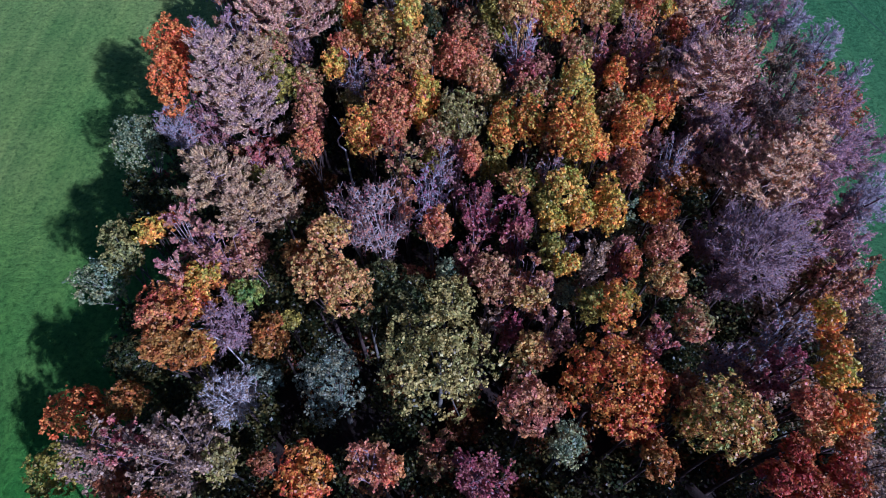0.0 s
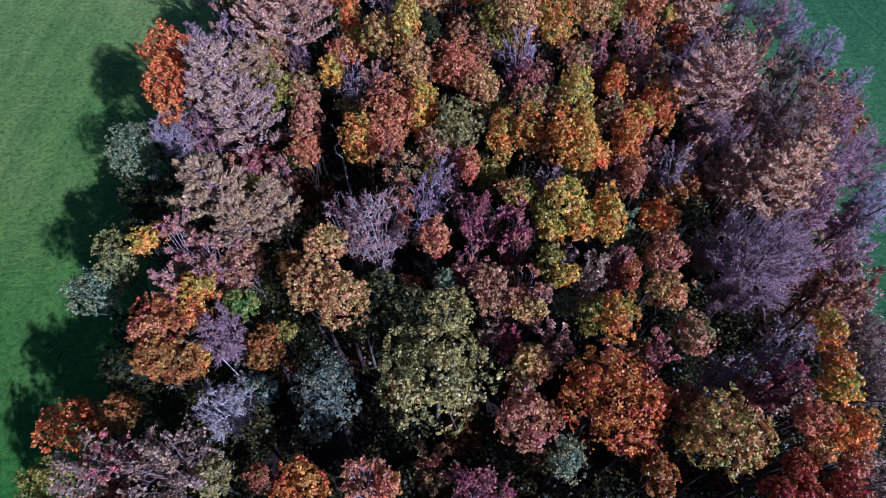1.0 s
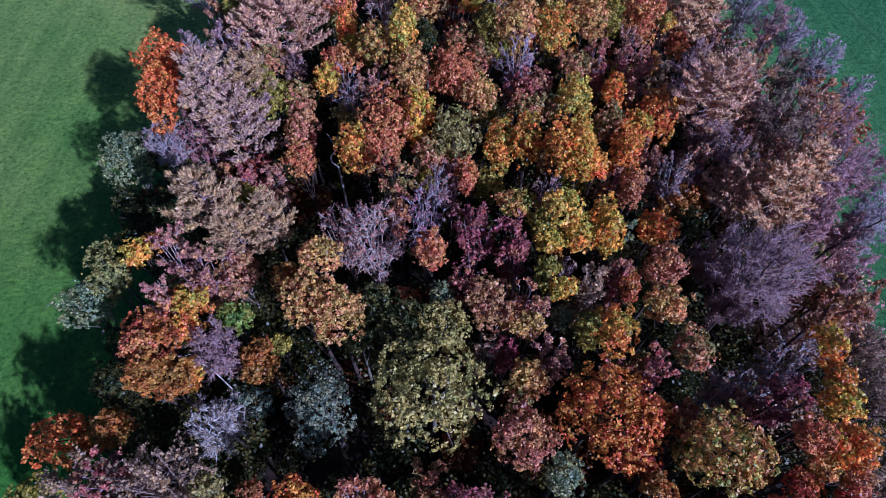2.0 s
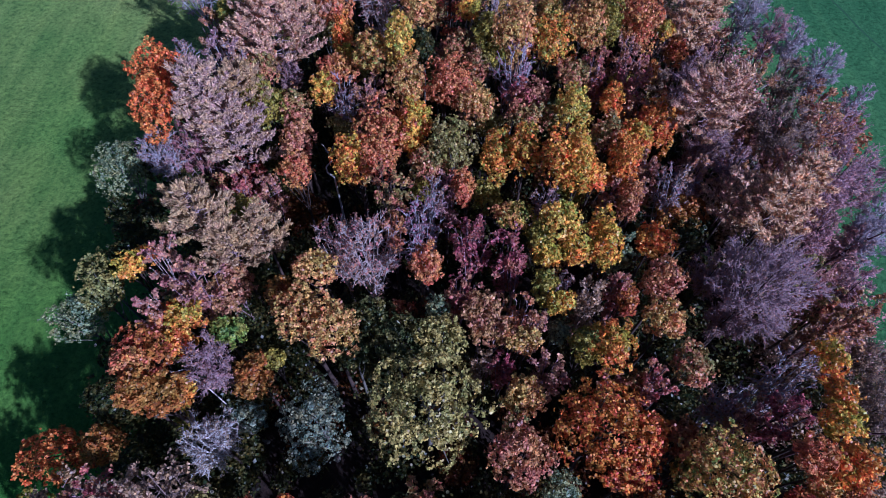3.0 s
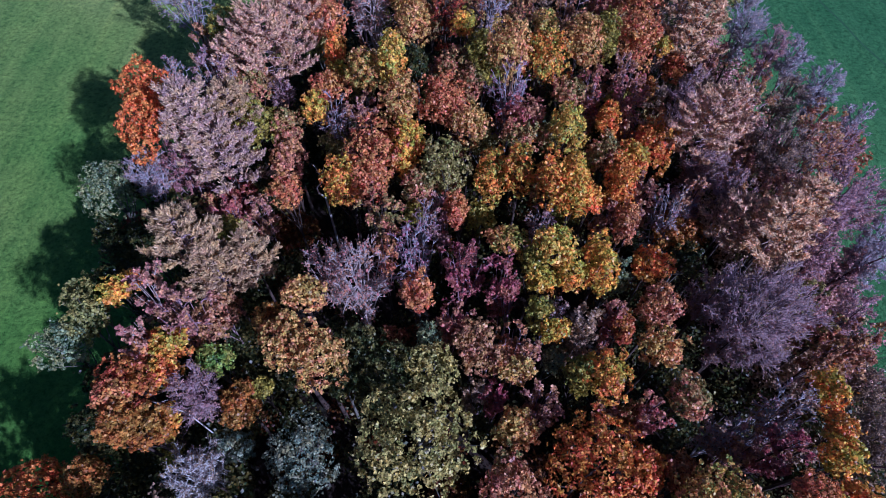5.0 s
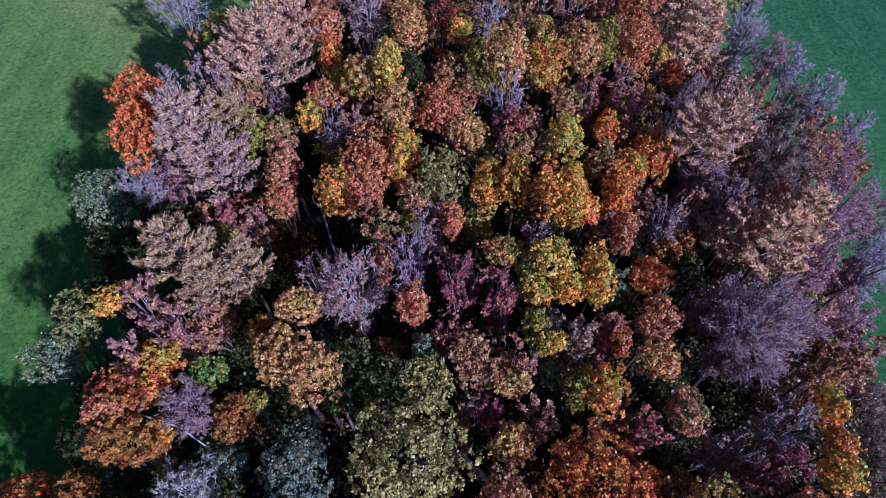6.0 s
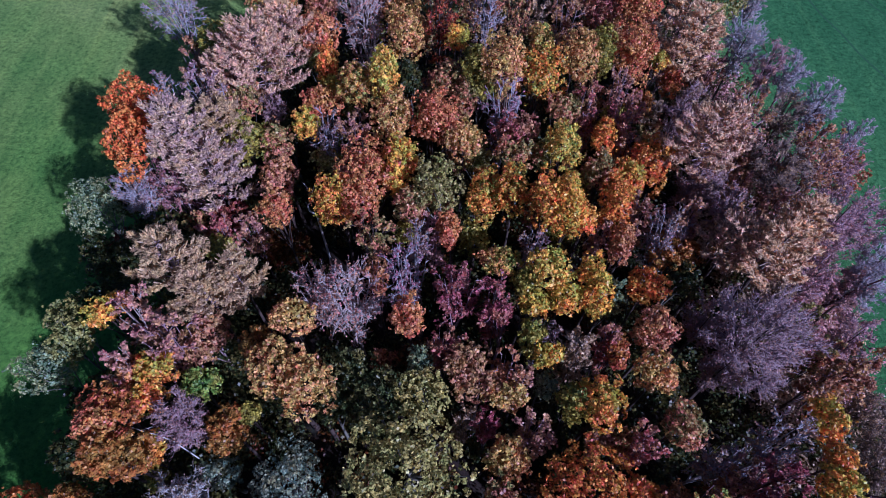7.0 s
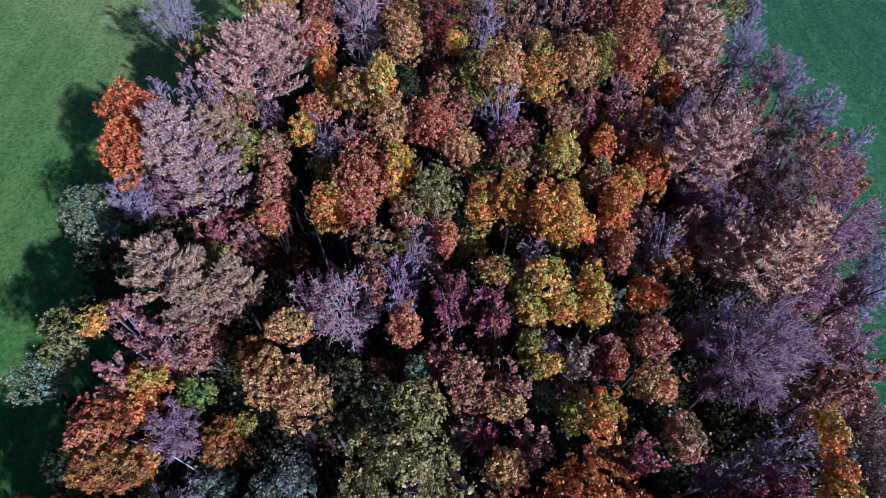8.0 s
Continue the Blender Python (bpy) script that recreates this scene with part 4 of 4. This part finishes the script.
twiggy_tree(45.0, 79.2, 13.4, 1.1, 2.2, 2.2, "bluelilac")
# added dark trees that fill out the western rim's shadow on the meadow
leafy_tree(-28.5, 33.5, 13.5, 2.2, 2.2, 3.0, "oliveshade")
leafy_tree(-29.5, 38.0, 11.5, 2.2, 2.4, 3.0, "oliveshade")
leafy_tree(-34.3, 40.5, 11.0, 2.0, 2.0, 3.0, "oliveshade")
leafy_tree(-32.0, 38.0, 11.5, 2.0, 2.2, 3.0, "oliveshade")
leafy_tree(-27.0, 18.5, 14.6, 2.0, 2.0, 2.8, "oliveshade")
leafy_tree(-29.8, 32.5, 15.0, 2.0, 2.0, 3.0, "oliveshade")
leafy_tree(-31.5, 45.5, 14.5, 2.0, 2.0, 3.0, "oliveshade")
leafy_tree(-32.0, 41.0, 9.0, 1.8, 1.8, 2.4, "oliveshade")
leafy_tree(-27.0, 42.5, 12.5, 2.2, 2.2, 3.0, "oliveshade")
leafy_tree(-28.0, 47.0, 12.5, 2.4, 2.4, 3.2, "oliveshade")
leafy_tree(-26.5, 60.0, 13.5, 2.4, 2.6, 3.2, "oliveshade")
leafy_tree(-27.5, 65.5, 13.0, 2.4, 2.6, 3.2, "oliveshade")
leafy_tree(-25.0, 70.5, 15.0, 2.4, 2.6, 3.2, "oliveshade")
leafy_tree(-28.5, 19.5, 12.5, 2.4, 2.6, 3.0, "oliveshade")
leafy_tree(-27.0, 24.5, 13.0, 2.2, 2.4, 3.0, "oliveshade")
leafy_tree(-29.5, 24.0, 11.0, 2.0, 2.0, 2.6, "oliveshade")
leafy_tree(-26.5, 9.5, 9.5, 2.2, 2.2, 2.8, "oliveshade")
# lower trees between the crowns
leafy_tree(-23.7, 38.6, 14.0, 1.5, 1.5, 2.0, "oliveshade")
leafy_tree(-19.9, 38.4, 14.0, 1.6, 1.6, 2.1, "olivegold")
leafy_tree(5.3, 39.2, 15.1, 1.6, 1.6, 2.2, "olivegold")
half_bare_tree(38.6, 38.0, 13.6, 1.6, 1.6, 2.1, "pinkbrown")
half_bare_tree(-22.9, 42.1, 13.0, 1.9, 1.9, 2.6, "tan")
half_bare_tree(-20.3, 40.7, 14.0, 1.9, 1.9, 2.6, "rose")
half_bare_tree(-17.5, 41.3, 13.5, 1.6, 1.6, 2.1, "mauvebrown")
leafy_tree(14.5, 41.7, 13.7, 1.9, 1.9, 2.5, "olivegold")
half_bare_tree(32.1, 42.1, 14.1, 1.5, 1.5, 2.0, "pinkbrown")
half_bare_tree(36.8, 40.1, 13.3, 1.8, 1.8, 2.4, "pinkbrown")
leafy_tree(-8.5, 43.6, 13.9, 1.6, 1.6, 2.2, "rustgold")
leafy_tree(5.5, 44.7, 14.7, 1.7, 1.7, 2.3, "oliveshade")
half_bare_tree(12.4, 44.6, 14.5, 1.8, 1.8, 2.4, "tan")
half_bare_tree(36.4, 43.7, 14.6, 1.8, 1.8, 2.5, "mauvebrown")
leafy_tree(-16.9, 47.0, 13.4, 2.0, 2.0, 2.7, "oliveshade")
half_bare_tree(-8.6, 46.8, 14.3, 1.9, 1.9, 2.6, "rose")
leafy_tree(1.9, 46.2, 13.4, 1.8, 1.8, 2.4, "pinktan")
leafy_tree(15.9, 46.1, 14.2, 1.7, 1.7, 2.4, "olivegold")
twiggy_tree(31.1, 47.9, 14.2, 1.8, 1.8, 2.5, "greige")
half_bare_tree(34.1, 47.1, 14.2, 1.5, 1.5, 2.1, "mauvebrown")
half_bare_tree(-7.2, 49.1, 14.2, 2.0, 2.0, 2.6, "rose")
leafy_tree(6.0, 50.5, 15.0, 2.0, 2.0, 2.7, "olivetan")
leafy_tree(13.2, 50.0, 15.1, 1.5, 1.5, 2.0, "olivetan")
half_bare_tree(17.1, 48.9, 13.5, 2.0, 2.0, 2.7, "rose")
leafy_tree(23.7, 50.0, 15.1, 1.6, 1.6, 2.2, "oliveshade")
half_bare_tree(34.2, 49.5, 14.1, 2.0, 2.0, 2.7, "pinkbrown")
twiggy_tree(36.9, 50.9, 13.3, 1.5, 1.5, 2.0, "greige")
leafy_tree(-17.6, 53.8, 13.6, 1.5, 1.5, 2.0, "olivegold")
leafy_tree(-15.1, 54.0, 13.9, 1.6, 1.6, 2.2, "oliveshade")
half_bare_tree(4.0, 52.9, 13.0, 1.7, 1.7, 2.2, "pinkbrown")
leafy_tree(11.5, 52.2, 15.1, 1.9, 1.9, 2.6, "oliveshade")
twiggy_tree(32.8, 53.0, 13.5, 1.9, 1.9, 2.6, "greige")
leafy_tree(18.1, 56.3, 13.5, 1.5, 1.5, 2.1, "rustgold")
leafy_tree(21.8, 55.5, 14.9, 1.9, 1.9, 2.6, "olivegold")
half_bare_tree(26.1, 54.8, 14.5, 1.5, 1.5, 2.1, "tan")
half_bare_tree(33.2, 55.4, 13.7, 1.7, 1.7, 2.3, "mauvebrown")
half_bare_tree(-12.9, 59.3, 13.6, 1.9, 1.9, 2.6, "tan")
leafy_tree(-8.0, 59.5, 14.6, 1.7, 1.7, 2.3, "olivetan")
half_bare_tree(-2.7, 60.1, 14.3, 1.8, 1.8, 2.4, "tan")
leafy_tree(0.2, 59.6, 13.1, 1.5, 1.5, 2.1, "olivetan")
half_bare_tree(20.3, 59.4, 13.8, 1.7, 1.7, 2.3, "pinkbrown")
leafy_tree(24.9, 58.2, 14.8, 1.6, 1.6, 2.1, "rustgold")
twiggy_tree(27.6, 59.4, 13.1, 1.7, 1.7, 2.4, "greige")
twiggy_tree(31.0, 58.7, 14.5, 1.8, 1.8, 2.5, "greige")
twiggy_tree(32.9, 60.1, 13.7, 1.9, 1.9, 2.6, "greige")
twiggy_tree(35.9, 58.4, 14.6, 1.5, 1.5, 2.0, "greige")
half_bare_tree(-18.8, 61.7, 14.6, 1.9, 1.9, 2.5, "pinkbrown")
leafy_tree(-8.6, 61.8, 13.1, 1.5, 1.5, 2.0, "rustgold")
leafy_tree(-5.3, 61.8, 14.8, 1.5, 1.5, 2.0, "tan")
half_bare_tree(1.1, 62.5, 14.1, 1.9, 1.9, 2.6, "mauvebrown")
half_bare_tree(4.0, 60.9, 14.1, 1.8, 1.8, 2.5, "mauvebrown")
leafy_tree(6.7, 60.9, 14.4, 1.7, 1.7, 2.3, "olivetan")
half_bare_tree(9.9, 63.1, 14.1, 1.6, 1.6, 2.1, "mauvebrown")
leafy_tree(-19.0, 65.7, 13.3, 1.7, 1.7, 2.2, "olivetan")
leafy_tree(-8.8, 64.4, 13.5, 1.7, 1.7, 2.4, "tan")
half_bare_tree(-5.5, 65.7, 13.2, 1.9, 1.9, 2.6, "tan")
leafy_tree(17.1, 65.7, 13.1, 1.6, 1.6, 2.1, "oliveshade")
half_bare_tree(20.2, 64.4, 13.1, 1.6, 1.6, 2.2, "tan")
half_bare_tree(33.9, 66.1, 14.2, 1.5, 1.5, 2.0, "pinkbrown")
half_bare_tree(35.1, 64.3, 14.3, 1.5, 1.5, 2.0, "mauvebrown")
leafy_tree(-18.1, 69.1, 13.7, 1.6, 1.6, 2.1, "olivetan")
leafy_tree(-14.0, 67.9, 13.1, 1.6, 1.6, 2.1, "olivetan")
leafy_tree(12.8, 67.5, 14.7, 1.7, 1.7, 2.3, "oliveshade")
half_bare_tree(21.8, 68.8, 13.8, 1.7, 1.7, 2.4, "rose")
leafy_tree(26.7, 67.0, 14.6, 1.5, 1.5, 2.1, "olivetan")
half_bare_tree(31.0, 67.3, 14.0, 1.7, 1.7, 2.3, "mauvebrown")
leafy_tree(-0.2, 72.1, 14.1, 1.8, 1.8, 2.5, "tan")
twiggy_tree(30.6, 71.3, 13.2, 1.7, 1.7, 2.4, "greige")
leafy_tree(-15.4, 74.8, 15.2, 1.8, 1.8, 2.5, "oliveshade")
half_bare_tree(-9.5, 74.7, 15.1, 1.5, 1.5, 2.1, "rose")
leafy_tree(-7.0, 73.8, 13.1, 1.6, 1.6, 2.2, "olivegold")
leafy_tree(-2.8, 74.8, 13.9, 1.9, 1.9, 2.5, "oliveshade")
leafy_tree(24.5, 74.5, 13.3, 2.0, 2.0, 2.7, "tan")
half_bare_tree(29.3, 73.9, 13.5, 2.0, 2.0, 2.7, "mauvebrown")
leafy_tree(-14.2, 77.7, 14.4, 2.0, 2.0, 2.7, "oliveshade")
leafy_tree(-6.7, 76.7, 15.2, 1.9, 1.9, 2.6, "pinktan")
leafy_tree(1.1, 76.9, 14.3, 1.6, 1.6, 2.1, "tan")
half_bare_tree(6.0, 78.1, 15.1, 1.7, 1.7, 2.4, "pinkbrown")
leafy_tree(9.5, 75.8, 14.7, 2.0, 2.0, 2.7, "pinktan")
half_bare_tree(14.1, 78.0, 13.7, 1.8, 1.8, 2.4, "pinkbrown")
leafy_tree(17.6, 77.8, 13.5, 1.7, 1.7, 2.3, "oliveshade")
half_bare_tree(22.2, 76.5, 15.1, 1.6, 1.6, 2.1, "pinkbrown")
half_bare_tree(26.2, 77.8, 13.8, 1.5, 1.5, 2.1, "mauvebrown")
twiggy_tree(30.7, 75.8, 13.0, 1.7, 1.7, 2.3, "greige")

# ---- dead stems, leaning trunks ----


def stem(name, x, y, bends, thick, bark, label):
    """A bare stem from the ground through a few bends, given from its foot."""
    root = root_of(name, x, y, label, "dead tree", "")
    points = np.array(bends, float)
    fine = np.linspace(0, len(points) - 1, 4 * len(points))
    k = np.minimum(fine.astype(int), len(points) - 2)
    s = (fine - k)[:, None]
    s = s * s * (3 - 2 * s) * 0.5 + s * 0.5
    path = points[k] * (1 - s) + points[k + 1] * s
    v, f = tube(path, thick * (1.0 - 0.75 * np.linspace(0, 1, len(path))), 7)
    part_of("trunk", v, f, bark, root, True)
    for j in range(3):
        foot = path[-3 - 2 * j]
        end = foot + unit(dice.normal(size=3) + np.array([0, 0, 1.0])) * 1.1
        v, f = tube(curve_points(foot, foot * 0.5 + end * 0.5 + 0.1, end, 4), np.array([0.4, 0.3, 0.2, 0.08]) * thick, 5)
        part_of("limb", v, f, bark, root, True)


stem("dead_stem", -10.9, 43.2, [(0, 0, -0.2), (0.1, -0.3, 8.0), (0.2, -0.6, 12.0), (-0.35, -0.7, 12.9), (-0.4, -0.7, 13.8), (0.3, -0.5, 14.6), (0.3, -0.4, 15.4), (-0.1, -0.4, 16.2)],
     0.13, BARKS["white"], "pale crooked dead stem standing in a dark gap")
stem("leaning_trunk", 17.0, 51.9, [(-0.6, -0.2, -0.2), (0.1, 0.1, 8.0), (1.0, 0.4, 11.5), (1.9, 0.7, 14.2)], 0.2, BARKS["greybrown"], "thin grey dead trunk leaning between golden trees")
stem("leaning_trunk", 40.2, 34.2, [(-0.8, 0, -0.2), (0.6, 0, 9.0), (1.6, -0.1, 12.5), (2.8, -0.3, 15.5)], 0.22, BARKS["dark"], "dark bare trunk leaning out of the edge of the grove")
stem("leaning_trunk", 33.6, 16.2, [(-0.5, 0, -0.2), (0.8, -0.2, 10.0), (1.8, -0.4, 12.2), (3.0, -0.8, 13.6)], 0.2, BARKS["dark"], "dark bare trunk leaning over pale brushwood")
stem("leaning_trunk", -18.4, 18.9, [(0, 0, -0.2), (0, 0.2, 9.0), (-0.5, 0.5, 14.0), (-1.6, 0.8, 14.7), (-2.6, 1.0, 14.9), (-3.4, 1.2, 15.2)], 0.07, BARKS["white"], "pale bare trunk bent over beside orange trees")


def wheel_track(x0, y0, x1, y1, bow, wide):
    """A pressed dark strip in the meadow."""
    s = np.linspace(0, 1, 60)
    mid = np.stack([x0 + (x1 - x0) * s, y0 + (y1 - y0) * s], -1)
    side = np.array([y1 - y0, x0 - x1]) / math.hypot(x1 - x0, y1 - y0)
    mid = mid + side * (bow * np.sin(s * math.pi) + 0.12 * np.sin(s * 31))[:, None]
    rows = [mid + side * wide * k for k in (-0.5, -0.17, 0.17, 0.5)]
    v = np.stack([np.concatenate([r, (0.05 * (np.sin(r[:, :1] * 0.11 + 1.0) * np.sin(r[:, 1:] * 0.09) + 0.6 * np.sin(r[:, :1] * 0.31 + r[:, 1:] * 0.23)) + 0.012)], 1) for r in rows], 1)
    k, j = np.meshgrid(np.arange(59), np.arange(3), indexing="ij")
    a = k * 4 + j
    mesh = mesh_of("wheel_track", v.reshape(-1, 3), np.stack([a, a + 1, a + 5, a + 4], -1).reshape(-1, 4))
    mesh.materials.append(PRESSED)
    tagged(new("wheel_track", mesh), "dark wheel track pressed into the meadow grass", "wheel track", kind="structure")


PRESSED = bark_material("pressed_grass", (44, 84, 46), (62, 104, 58), 1.4)
wheel_track(61.0, 116.0, 73.5, 66.0, 1.0, 0.35)
wheel_track(70.5, 112.0, 82.0, 78.0, 0.8, 0.3)

# unseen trees just south of the view, added for the shadow they throw
leafy_tree(-29.5, 4.0, 13.5, 2.2, 2.2, 3.0, "tan")
leafy_tree(-21.5, 4.8, 17.0, 2.6, 2.5, 3.0, "orangepink")
leafy_tree(2.6, 3.0, 19.5, 2.2, 2.4, 3.4, "tangold")

# ---- the wood goes on behind the start of the flight and past its end ----
belt = [ob for ob in scene.objects if ob.parent is None and ob.name.split(".")[0] == "broadleaf_tree" and 13 < max(c.bound_box[1][2] for c in ob.children) < 20
        and 3000 < sum(len(c.data.polygons) for c in ob.children) < 6500][:14]
# southern rows stay out of view, added to shade the grove's floor
spots = [(-19 + 5.0 * i + 2.5 * j + dice.uniform(-1.0, 1.0), 2.0 - 7.0 * j + dice.uniform(-1.2, 1.2)) for j in range(2) for i in range(13)]
spots += [(-4 + 5.0 * i + 2.5 * j + dice.uniform(-1.0, 1.0), -12.0 - 6.5 * j + dice.uniform(-1.2, 1.2)) for j in range(2) for i in range(13)]
spots += [(-18 + 4.6 * i + dice.uniform(-1.0, 1.0), 79 + 8 * j + dice.uniform(-2.5, 2.5)) for j in range(2) for i in range(12)]
for k, (x, y) in enumerate(spots):
    copy_thing(belt[k % len(belt)], pose(x, y, 0, 0, 0, 47 * k))
